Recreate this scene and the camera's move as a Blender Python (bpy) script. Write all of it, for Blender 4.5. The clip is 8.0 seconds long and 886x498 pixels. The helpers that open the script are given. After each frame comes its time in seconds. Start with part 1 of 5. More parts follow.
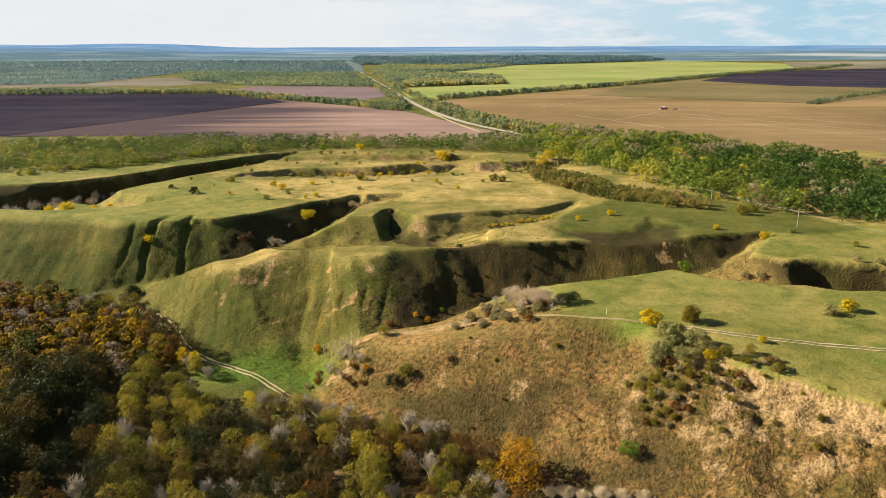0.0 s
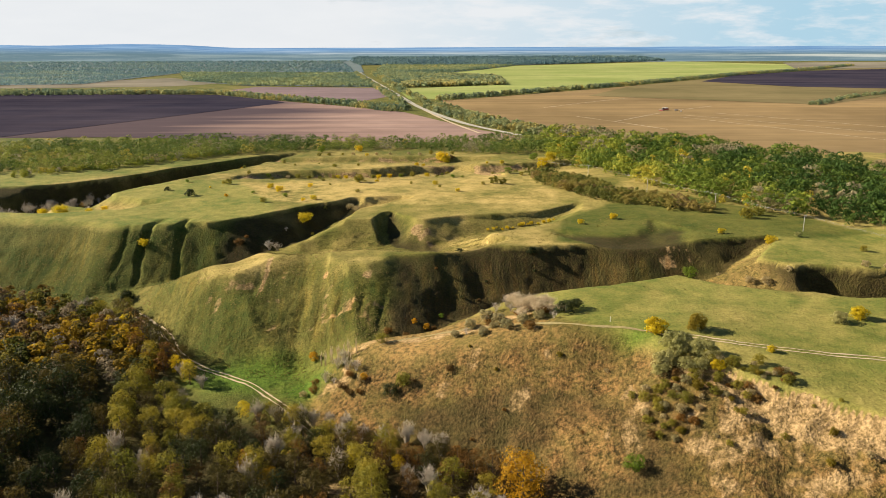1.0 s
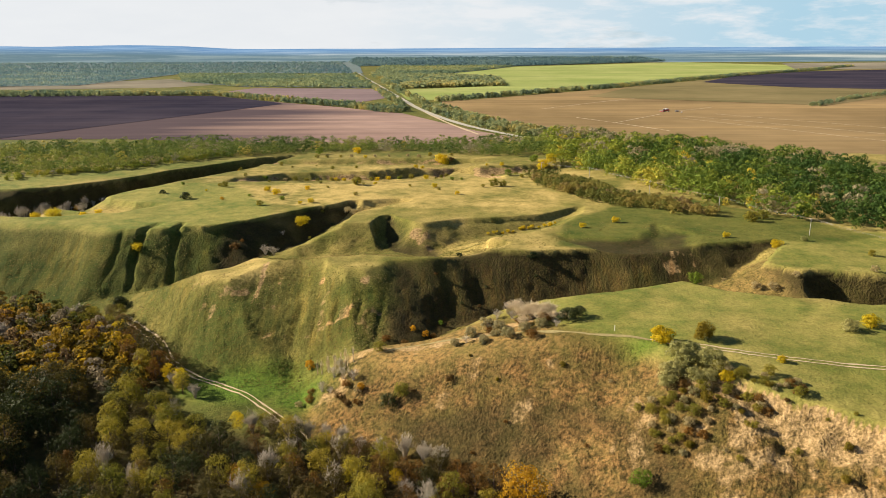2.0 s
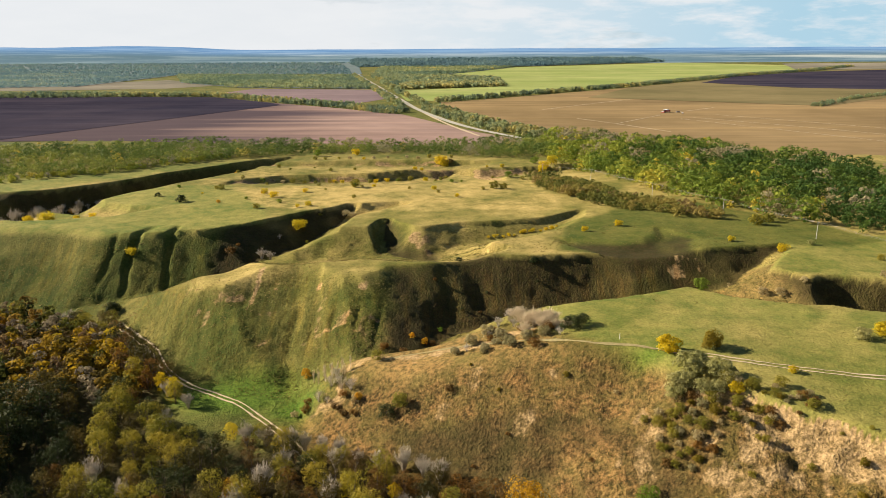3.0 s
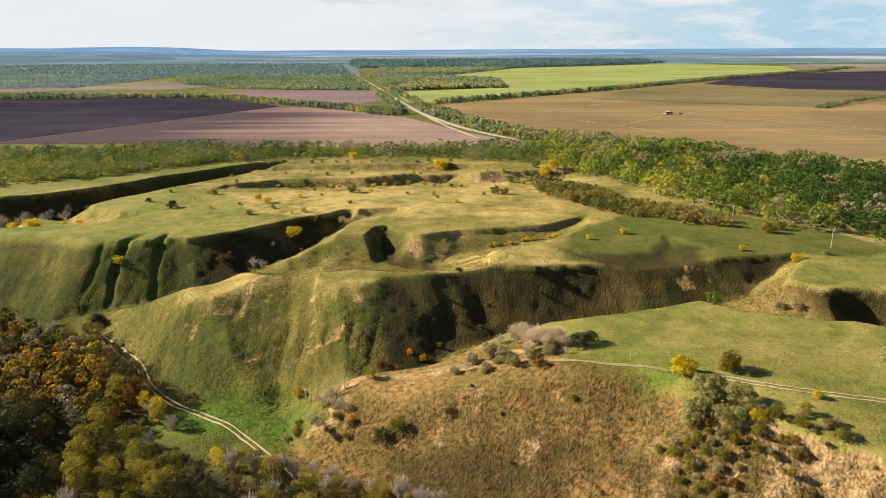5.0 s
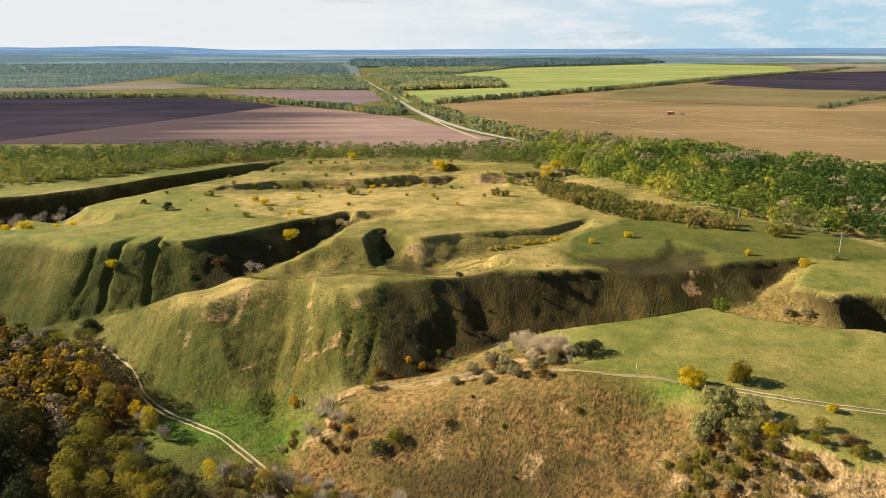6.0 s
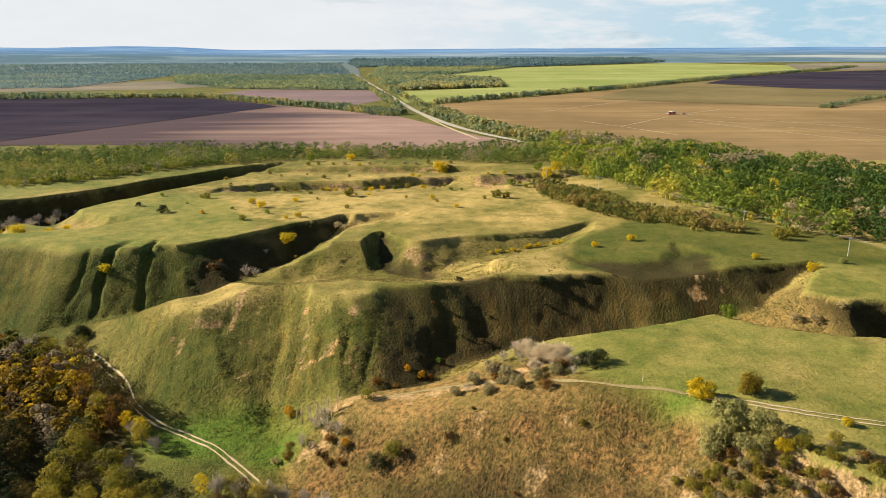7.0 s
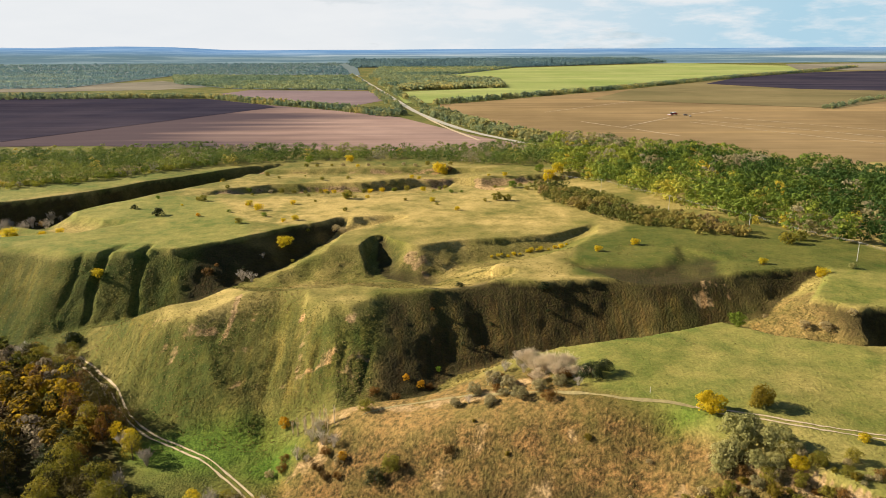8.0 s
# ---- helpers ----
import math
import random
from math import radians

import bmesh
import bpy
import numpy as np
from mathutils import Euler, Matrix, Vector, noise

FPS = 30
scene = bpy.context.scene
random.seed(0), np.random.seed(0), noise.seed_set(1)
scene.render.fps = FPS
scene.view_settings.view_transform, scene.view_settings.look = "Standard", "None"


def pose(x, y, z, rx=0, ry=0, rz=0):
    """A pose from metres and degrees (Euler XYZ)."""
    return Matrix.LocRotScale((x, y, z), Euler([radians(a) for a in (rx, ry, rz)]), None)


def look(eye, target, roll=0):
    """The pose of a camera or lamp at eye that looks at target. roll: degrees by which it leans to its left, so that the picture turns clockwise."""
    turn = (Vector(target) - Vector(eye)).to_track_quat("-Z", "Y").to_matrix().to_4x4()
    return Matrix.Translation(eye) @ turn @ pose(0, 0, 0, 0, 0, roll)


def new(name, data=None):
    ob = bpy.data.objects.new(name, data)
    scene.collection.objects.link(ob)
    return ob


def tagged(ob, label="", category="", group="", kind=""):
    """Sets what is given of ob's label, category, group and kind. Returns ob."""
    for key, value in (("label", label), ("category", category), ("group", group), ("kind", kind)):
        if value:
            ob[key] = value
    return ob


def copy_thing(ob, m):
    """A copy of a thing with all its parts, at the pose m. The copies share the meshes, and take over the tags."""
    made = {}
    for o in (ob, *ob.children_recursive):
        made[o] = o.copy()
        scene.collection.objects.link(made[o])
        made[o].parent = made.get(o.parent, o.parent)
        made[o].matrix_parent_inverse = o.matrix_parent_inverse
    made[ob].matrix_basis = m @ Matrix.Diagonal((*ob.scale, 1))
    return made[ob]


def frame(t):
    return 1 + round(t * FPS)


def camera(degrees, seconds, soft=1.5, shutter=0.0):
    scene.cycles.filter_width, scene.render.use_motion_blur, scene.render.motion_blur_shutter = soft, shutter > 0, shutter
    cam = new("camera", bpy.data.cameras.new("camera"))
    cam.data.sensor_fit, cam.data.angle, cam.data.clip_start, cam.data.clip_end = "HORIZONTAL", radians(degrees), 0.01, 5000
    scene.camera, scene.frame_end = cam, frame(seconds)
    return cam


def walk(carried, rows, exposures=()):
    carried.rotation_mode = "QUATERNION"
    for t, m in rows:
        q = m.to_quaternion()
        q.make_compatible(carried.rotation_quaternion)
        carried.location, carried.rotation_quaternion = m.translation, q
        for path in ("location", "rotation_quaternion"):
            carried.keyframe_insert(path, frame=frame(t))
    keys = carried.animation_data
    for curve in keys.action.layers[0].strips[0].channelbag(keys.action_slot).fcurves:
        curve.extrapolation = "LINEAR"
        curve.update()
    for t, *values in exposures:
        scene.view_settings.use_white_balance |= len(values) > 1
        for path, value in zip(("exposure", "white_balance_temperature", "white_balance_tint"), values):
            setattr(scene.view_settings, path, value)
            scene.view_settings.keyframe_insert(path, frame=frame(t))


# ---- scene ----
cam = camera(62.2, 8.0, 0.8)
PATH = [
    (0, (-0.294, -0.427, 95.464), (-0.295, 1.499, 94.925), -0.2),
    (0.5, (-0.174, 3.081, 95.499), (-0.175, 5.007, 94.961), -0.2),
    (1, (-0.014, 6.678, 95.496), (-0.015, 8.605, 94.958), -0.2),
    (1.5, (-0.029, 10.427, 95.417), (-0.029, 12.354, 94.88), -0.2),
    (3, (-0.032, 21.35, 95.223), (-0.03, 23.277, 94.689), -0.3),
    (3.5, (0.073, 25.065, 95.168), (0.075, 26.992, 94.634), -0.3),
    (4, (0.054, 28.711, 95.199), (0.056, 30.639, 94.666), -0.3),
    (4.5, (0.113, 32.495, 95.247), (0.116, 34.423, 94.715), -0.3),
    (6, (0.098, 43.753, 95.281), (0.102, 45.681, 94.748), -0.2),
    (6.5, (0.26, 47.508, 95.235), (0.263, 49.436, 94.701), -0.3),
    (7, (0.278, 51.226, 95.3), (0.282, 53.154, 94.766), -0.3),
    (7.5, (0.285, 54.938, 95.304), (0.29, 56.865, 94.77), -0.3),
    (8, (0.324, 58.794, 95.235), (0.328, 60.721, 94.702), -0.3),
]
walk(cam, [(t, look(e, g, r)) for t, e, g, r in PATH])

# ---- light ----
SUN_EL, SUN_AZ = radians(26.5), radians(-75)          # azimuth from +y (ahead), clockwise
TO_SUN = Vector((math.cos(SUN_EL) * math.sin(SUN_AZ), math.cos(SUN_EL) * math.cos(SUN_AZ), math.sin(SUN_EL)))
sun = new("sun", bpy.data.lights.new("sun", "SUN"))
sun.data.energy, sun.data.angle, sun.data.color = 5.0, radians(0.6), (1.0, 0.875, 0.71)
sun.matrix_world = look((0, 0, 300), Vector((0, 0, 300)) - TO_SUN)
scene.view_settings.exposure = 1.2

world = bpy.data.worlds.new("sky")
scene.world = world
world.use_nodes = True
wn, wl = world.node_tree.nodes, world.node_tree.links
wn.clear()


def wnode(kind, **values):
    n = wn.new(kind)
    for key, value in values.items():
        n.inputs[key.replace("_", " ")].default_value = value
    return n


sky = wn.new("ShaderNodeTexSky")
sky.sky_type, sky.sun_disc, sky.sun_elevation, sky.sun_rotation = "NISHITA", False, SUN_EL, SUN_AZ
sky.altitude, sky.air_density, sky.dust_density, sky.ozone_density = 100, 1.0, 0.25, 3.0
coord = wn.new("ShaderNodeTexCoord")
stretch = wn.new("ShaderNodeMapping")
stretch.inputs["Scale"].default_value = (1.0, 1.0, 4.5)
cloud = wnode("ShaderNodeTexNoise", Scale=3.2, Detail=7.0, Roughness=0.58)
ramp = wn.new("ShaderNodeValToRGB")
ramp.color_ramp.elements[0].position, ramp.color_ramp.elements[1].position = 0.36, 0.62
# the cloud sheet is whole on the sun's side and breaks up away from it
side = wn.new("ShaderNodeSeparateXYZ")
thin = wn.new("ShaderNodeMapRange")
thin.inputs["From Min"].default_value, thin.inputs["From Max"].default_value = -0.25, 0.5
thin.inputs["To Min"].default_value, thin.inputs["To Max"].default_value = 0.9, 0.55
addc = wn.new("ShaderNodeMath")
addc.operation, addc.use_clamp = "ADD", True
fine = wnode("ShaderNodeTexNoise", Scale=9.0, Detail=6.0, Roughness=0.6)
tone = wn.new("ShaderNodeMapRange")
tone.inputs["From Min"].default_value, tone.inputs["From Max"].default_value = 0.3, 0.7
tone.inputs["To Min"].default_value, tone.inputs["To Max"].default_value = 0.80, 1.0
white = wn.new("ShaderNodeMix")
white.data_type = "RGBA"
white.inputs["A"].default_value, white.inputs["B"].default_value = (0.72, 0.78, 0.85, 1), (0.95, 0.97, 0.99, 1)
base = wnode("ShaderNodeBackground", Strength=0.027)
veil = wnode("ShaderNodeBackground", Strength=0.388)
both = wn.new("ShaderNodeMixShader")
out = wn.new("ShaderNodeOutputWorld")
wl.new(coord.outputs["Generated"], stretch.inputs["Vector"])
wl.new(stretch.outputs["Vector"], cloud.inputs["Vector"])
wl.new(stretch.outputs["Vector"], fine.inputs["Vector"])
wl.new(coord.outputs["Generated"], side.inputs["Vector"])
wl.new(side.outputs["X"], thin.inputs["Value"])
wl.new(cloud.outputs["Fac"], ramp.inputs["Fac"])
wl.new(ramp.outputs["Color"], addc.inputs[0])
wl.new(thin.outputs["Result"], addc.inputs[1])
wl.new(fine.outputs["Fac"], tone.inputs["Value"])
wl.new(tone.outputs["Result"], white.inputs["Factor"])
# away from the sun the thin cloud lets the blue through
blue = wn.new("ShaderNodeMapRange")
blue.inputs["From Min"].default_value, blue.inputs["From Max"].default_value = -0.12, 0.42
blue.inputs["To Min"].default_value, blue.inputs["To Max"].default_value = 0.0, 0.85
airy = wn.new("ShaderNodeMix")
airy.data_type = "RGBA"
airy.inputs["B"].default_value = (0.42, 0.70, 0.87, 1)
wl.new(side.outputs["X"], blue.inputs["Value"])
# small white heaps stand before the blue
heap = wn.new("ShaderNodeMapRange")
heap.inputs["From Min"].default_value, heap.inputs["From Max"].default_value = 0.46, 0.62
heap.inputs["To Min"].default_value, heap.inputs["To Max"].default_value = 1.0, 0.15
gap_blue = wn.new("ShaderNodeMath")
gap_blue.operation = "MULTIPLY"
wl.new(fine.outputs["Fac"], heap.inputs["Value"])
wl.new(blue.outputs["Result"], gap_blue.inputs[0])
wl.new(heap.outputs["Result"], gap_blue.inputs[1])
wl.new(gap_blue.outputs["Value"], airy.inputs["Factor"])
wl.new(white.outputs["Result"], airy.inputs["A"])
wl.new(airy.outputs["Result"], veil.inputs["Color"])
clear = wn.new("ShaderNodeMix")
clear.data_type, clear.blend_type = "RGBA", "MULTIPLY"
clear.inputs["Factor"].default_value = 1.0
clear.inputs["B"].default_value = (0.72, 0.97, 1.22, 1)
wl.new(sky.outputs["Color"], clear.inputs["A"])
wl.new(clear.outputs["Result"], base.inputs["Color"])
high = wn.new("ShaderNodeMapRange")
high.inputs["From Min"].default_value, high.inputs["From Max"].default_value = 0.09, 0.20
high.inputs["To Min"].default_value, high.inputs["To Max"].default_value = 1.0, 0.06
cover = wn.new("ShaderNodeMath")
cover.operation = "MULTIPLY"
wl.new(side.outputs["Z"], high.inputs["Value"])
wl.new(addc.outputs["Value"], cover.inputs[0])
wl.new(high.outputs["Result"], cover.inputs[1])
wl.new(cover.outputs["Value"], both.inputs["Fac"])
wl.new(base.outputs["Background"], both.inputs[1])
wl.new(veil.outputs["Background"], both.inputs[2])
wl.new(both.outputs["Shader"], out.inputs["Surface"])

# ---- lie of the land ----
rng = np.random.default_rng(7)


def step(a, b, v):
    t = np.clip((v - a) / (b - a), 0, 1)
    return t * t * (3 - 2 * t)


class Waves:
    """Smooth noise over the plan: octaves of value noise on a hashed lattice, about -1 to 1."""

    def __init__(self, seed):
        self.table = np.random.default_rng(seed).uniform(-1, 1, (256, 256))

    def one(self, u, v):
        iu, iv = np.floor(u).astype(int), np.floor(v).astype(int)
        fu, fv = u - iu, v - iv
        fu, fv = fu * fu * (3 - 2 * fu), fv * fv * (3 - 2 * fv)
        g = lambda a, b: self.table[a & 255, b & 255]
        return (g(iu, iv) * (1 - fu) + g(iu + 1, iv) * fu) * (1 - fv) + (g(iu, iv + 1) * (1 - fu) + g(iu + 1, iv + 1) * fu) * fv

    def __call__(self, x, y, size, octaves=3, rough=0.5):
        total, amp = 0, 1
        for k in range(octaves):
            total = total + amp * self.one(x / size + 17.3 * k, y / size + 9.1 * k)
            amp, size = amp * rough, size / 2
        return total


W1, W2, W3, W4 = Waves(1), Waves(2), Waves(3), Waves(4)


def along(x, y, line):
    """Distance from a polyline of (x, y, values...), the values at its nearest point, the side (+1 to the left of its
    direction) and the length along it."""
    best = np.full(np.shape(x), 1e9)
    vals = [np.zeros(np.shape(x)) for _ in line[0][2:]]
    side, run = np.zeros(np.shape(x)), np.zeros(np.shape(x))
    length = 0.0
    for a, b in zip(line[:-1], line[1:]):
        dx, dy = b[0] - a[0], b[1] - a[1]
        ll = dx * dx + dy * dy
        t = np.clip(((x - a[0]) * dx + (y - a[1]) * dy) / ll, 0, 1)
        d = np.hypot(x - a[0] - t * dx, y - a[1] - t * dy)
        near = d < best
        best = np.where(near, d, best)
        side = np.where(near, np.sign(dx * (y - a[1]) - dy * (x - a[0])), side)
        run = np.where(near, length + t * math.sqrt(ll), run)
        for k in range(len(vals)):
            vals[k] = np.where(near, a[2 + k] * (1 - t) + b[2 + k] * t, vals[k])
        length += math.sqrt(ll)
    return best, vals, side, run


def inside(x, y, poly):
    hit = np.zeros(np.shape(x), bool)
    for (ax, ay), (bx, by) in zip(poly, poly[1:] + poly[:1]):
        if ay != by:
            cross = (ay > y) != (by > y)
            hit ^= cross & (x < (bx - ax) * (y - ay) / (by - ay) + ax)
    return hit


def soft(x, y, poly, w=3.5):
    """How far a place lies inside a patch, fading over its edge."""
    d = along(x, y, poly + poly[:1])[0]
    return step(-w, w, np.where(inside(x, y, poly), d, -d))


def smin(a, b, k):
    h = np.clip(0.5 + 0.5 * (b - a) / k, 0, 1)
    return b * (1 - h) + a * h - k * h * (1 - h)


# foot of the slopes round the wooded valley floor
# x, y, steepness of the slope above it
FOOT = [(-700, 520, .6), (-420, 408, .6), (-300, 388, .72), (-215, 374, .78), (-182, 362, .75), (-162, 347, .7), (-146, 328, .72), (-122, 305, .85), (-86, 284, .86), (-64, 275, .8),
        (-54, 268, .8), (-52, 258, .8), (-44, 244, .78), (-24, 222, .7), (-2, 203, .62), (19, 186, .61), (42, 163, .67), (80, 128, .66), (140, 78, .64), (260, 0, .5),
        (420, -120, .5), (600, -400, .5)]
VALLEY = [p[:2] for p in FOOT] + [(-900, -400)]
FLOOR = -31.0
# ravines: x, y, floor height, half width, slope to the left and to the right of the line
RAVINES = [
    [(-60, 270, -31, 4, .42, .9), (-46, 271, -25, 3, .42, .9), (-34, 273, -18, 2.5, .40, .8), (-17, 277, -17, 2.5, .40, .8), (-7, 282, -17.5, 2.5, .37, .8), (6, 298, -17.5, 2.5, .475, .61),
     (22, 310.5, -17.5, 2.5, .68, .55), (48.6, 316.5, -16.5, 2.5, .80, .56), (79, 322.6, -14, 2, .83, .55), (104.3, 324.8, -11, 2, .78, .54), (126, 330, -7, 1.5, .6, .6),
     (143, 342, -2, 1, .6, .5), (160, 353, 3.5, 1, .5, .4)],
    [(-182, 362, -30, 4, .75, .4), (-150, 371, -25, 3, .75, .36), (-122, 380, -19.5, 2.5, .68, .36), (-104, 391, -15.5, 2.5, .62, .36), (-88, 410, -13, 2.5, .6, .42), (-72, 430, -10, 2.5, .62, .5),
     (-61, 447, -6, 2, .7, .6), (-56, 461, -1, 1, .7, .6)],
    [(-396, 436, -24, 24, 1.1, .5), (-336, 464, -21, 22, 1.3, .55), (-284, 494, -18, 20, 2.2, .6), (-256, 516, -16, 17, 2.4, .75), (-228, 554, -14, 16, 2.4, .9),
     (-197, 598, -11.5, 12, 2.0, .6), (-170, 636, -9, 7, 1.3, .45), (-146, 661, -4, 3, 1.0, .4), (-128, 676, 1, 1, .6, .3)],
    [(-30, 421, 0, 3.5, 1.0, 2.4), (-30, 409, -5, 5, .9, 2.8), (-30, 396, -8.5, 5, .8, 2.6), (-26, 388, -9, 4, .8, .9), (-9, 380, -8.5, 2, .5, .5)],
    [(-9, 380, -8.5, 3, .5, .3), (10, 394, -6, 3, .56, .34), (30, 400, -4, 3, .56, .30), (52, 412, -2, 3, .55, .28), (74, 428, 1.5, 1.5, .42, .28), (92, 447, 5, 1, .4, .3)],
    [(50, 386, 3, 1.5, .22, .1), (58, 373, 2.2, 2, .24, .1), (70, 364, 1.5, 2, .26, .1), (86, 358, 1.2, 2, .3, .1), (100, 361, 1.4, 2, .33, .1), (110, 372, 2.2, 1.5, .33, .12), (113, 386, 3.6, 1, .3, .2)],
    # side gully and hollows before the wide ravine
    [(-300, 486, -17, 8, .6, .5), (-266, 462, -10, 6, .6, .5), (-244, 449, -5, 5, .5, .45), (-222, 446, -3, 3, .35, .3), (-204, 452, -1.5, 2, .3, .25)],
    [(-252, 500, -10, 4, .45, .4), (-228, 476, -6.5, 3, .42, .3), (-200, 462, -4, 3, .36, .2), (-178, 468, -1, 1, .25, .2)],
    [(104, 314, -10, 2, .55, .7), (120, 297, -8, 2.5, .52, .7), (136, 287, -6.5, 3, .55, .7), (148, 283, -4, 2, .6, .7)],
    [(160, 287, -13, 6, 1.6, .9), (182, 283, -11, 5, 1.3, .8), (214, 268, -4, 2, .9, .6), (240, 254, 4, 1, .6, .4)],
    [(-58, 452, -4, 2, .8, .3), (-44, 459, -1.5, 2, .7, .25), (-30, 463, .8, 1, .4, .2)],
    # trough behind the spur's crest
    [(-100, 392, -15, 2, .5, .3), (-80, 386, -11.5, 2.5, .55, .27), (-55, 386, -9.5, 3, .6, .26), (-30, 388, -8.5, 3, .6, .25), (-9, 379, -8, 3, .5, .25)],
    # low scarps on the upper meadow
    [(-152, 556, -1.5, 3, .5, .12), (-122, 572, -3.6, 3, 1.5, .12), (-92, 576, -3.8, 3, 1.7, .10), (-52, 577, -3.6, 3, 1.7, .10), (-20, 584, -4, 3, 1.6, .12),
     (10, 592, -4, 3, .8, .2), (24, 585, -3.5, 2, .8, .3), (38, 560, -2, 2, .7, .3)],
    [(28, 582, -2, 2, .7, .2), (52, 588, -2, 2, .7, .15), (86, 598, 0, 2, .6, .1)],
    [(-140, 640, -1.5, 2, .6, .08), (-100, 636, -1.8, 2, .7, .08), (-40, 636, -1.5, 2, .7, .08), (0, 632, -1, 2, .6, .08)],
]


# narrow washed grooves: x, y, depth, half width
GROOVES = [
    [(-146, 416, .8, 2.5), (-146.3, 405, 2.4, 2), (-144.8, 395, 2.2, 2), (-143, 385, 1.7, 2), (-141, 374, .6, 3)],
    [(-160, 415, 1.0, 4), (-163.5, 402, 3.2, 2.9), (-163.7, 391, 2.8, 2.4), (-162.3, 380, 2.2, 2.2), (-161, 370, .6, 3)],
    [(-173.5, 404, .4, 2.5), (-174, 394, 1.1, 2.2), (-174.7, 384, 1.1, 2.2), (-176, 375, .5, 2.5)],
    [(-82.3, 344, .4, 1.6), (-83.2, 336, .5, 1.5), (-83.8, 326, .6, 1.6), (-84, 316, .5, 2)],
    [(-60, 318, .3, 2), (-61, 306, 1.0, 2.2), (-62, 292, .4, 2)],
    [(-52, 314, .3, 1.6), (-53, 302, .9, 1.8), (-54, 288, .3, 1.6)],
    [(-43, 312, .3, 1.8), (-44, 300, 1.1, 2), (-44, 286, .4, 1.6)],
    [(-34, 308, .3, 1.6), (-34.5, 297, .9, 1.8), (-35, 285, .3, 1.6)],
    [(-26, 304, .5, 1.6), (-26, 295, 1.2, 1.8), (-26.5, 284, .4, 1.6)],
]


def plateau(x, y):
    near = 2.3 + 0.017 * np.clip(x, -200, 170) + 1.0 * W1(x, y, 60, 2)
    near = near + 2.2 * np.exp(-((x - 70) ** 2 + (y - 235) ** 2) / 45 ** 2)
    # the tail of the near hill sinks towards the valley
    near = near - 14 * step(52, -30, x) * step(300, 270, y) - 12 * step(-22, -56, x) * step(296, 280, y)
    near = near - 5 * step(-60, -100, x) * step(400, 370, y)
    far = 1.0
    t = step(600, 760, y)
    z = near * (1 - t) + far * t
    rise = np.clip((y - 2500) / 2400, 0, 1.05)
    z = z + 68 * rise ** 1.9
    hills = step(-1250, -1900, x) * step(3600, 4700, y) * (24 + 5 * W2(x, y, 500, 2))
    return z + hills + step(3400, 4600, y) * 2.0 * W3(x, y, 400, 2)


def ground(x, y, fine=True):
    x, y = np.asarray(x, float), np.asarray(y, float)
    wx = x + 2.2 * W1(x, y, 30, 3)
    wy = y + 2.2 * W2(x, y, 30, 3)
    top = plateau(x, y)
    fx, fy = x + 0.7 * W1(x, y, 30, 3), y + 0.7 * W2(x, y, 30, 3)
    d, (slope,), _, run = along(fx, fy, FOOT)
    d = np.where(inside(fx, fy, VALLEY), -d, d)
    flute = (0.18 + 0.6 * step(-125, -105, x)) * W4(x + 0.12 * y, 0.09 * y, 7, 3, 0.55) * step(1, 10, d) * step(6, 10, top - FLOOR - slope * d + 6)
    valley = FLOOR + 0.8 * W2(x, y, 40, 2) + slope * np.maximum(0, d + flute)
    z = smin(top, valley, 2.6)
    for k, line in enumerate(RAVINES):
        d, (fz, hw, sl, sr), side, run = along(wx, wy, line)
        s = np.where(side > 0, sl, sr)
        flute = W4(run + 37 * k, 0.15 * d, 7, 2) * np.clip((d - hw) * 0.07, 0, 0.8) * step(0.5, 5, top - fz - s * (d - hw))
        z = smin(z, fz + s * np.maximum(0, d - hw) + flute * s * (0.18, 0.12, 0.9, 0.4, 0.3, 0, 0.1, 0.1, 0.5, 0.5, 0.2, 0.3, 0.9, 0.9, 0.9)[k], 0.7)
    for line in GROOVES:
        d, (deep, wide), _, _ = along(x + 0.8 * W1(x, y, 7, 2), y, line)
        z = z - deep * np.clip(1 - d / wide, 0, 1) ** 0.8
    # a sharp lip along the ravines' edges; the spur and the near hill's tail stay rounded
    lip = 1.4 * (1 + 0.5 * W2(x, y, 14, 2)) * np.maximum(step(338, 352, y), step(-8, 6, x)) * np.maximum(step(272, 286, y), step(68, 84, x))
    lip = lip * (1 - 0.85 * step(-128, -158, x) * step(445, 430, y))
    lip = lip * (1 - 0.92 * np.exp(-(((x - 90) / 32) ** 4 + ((y - 372) / 20) ** 4)))
    lip = lip + (2.4 + 1.1 * W3(x, y, 3.5, 2)) * step(76, 88, x) * step(225, 205, y)
    z = z - lip * step(0.12, 0.8, top - z) * step(24, 14, top - z)
    if fine:
        near = step(800, 500, y)
        rough = 0.10 + 0.17 * step(1.0, 9.0, top - z)
        z = z + near * rough * (W3(x, y, 4.5, 2) + 0.8 * W4(x, y, 1.7, 1))
    return z


def gz(x, y):
    return float(ground(np.array([x]), np.array([y]))[0])

# ---- materials ----


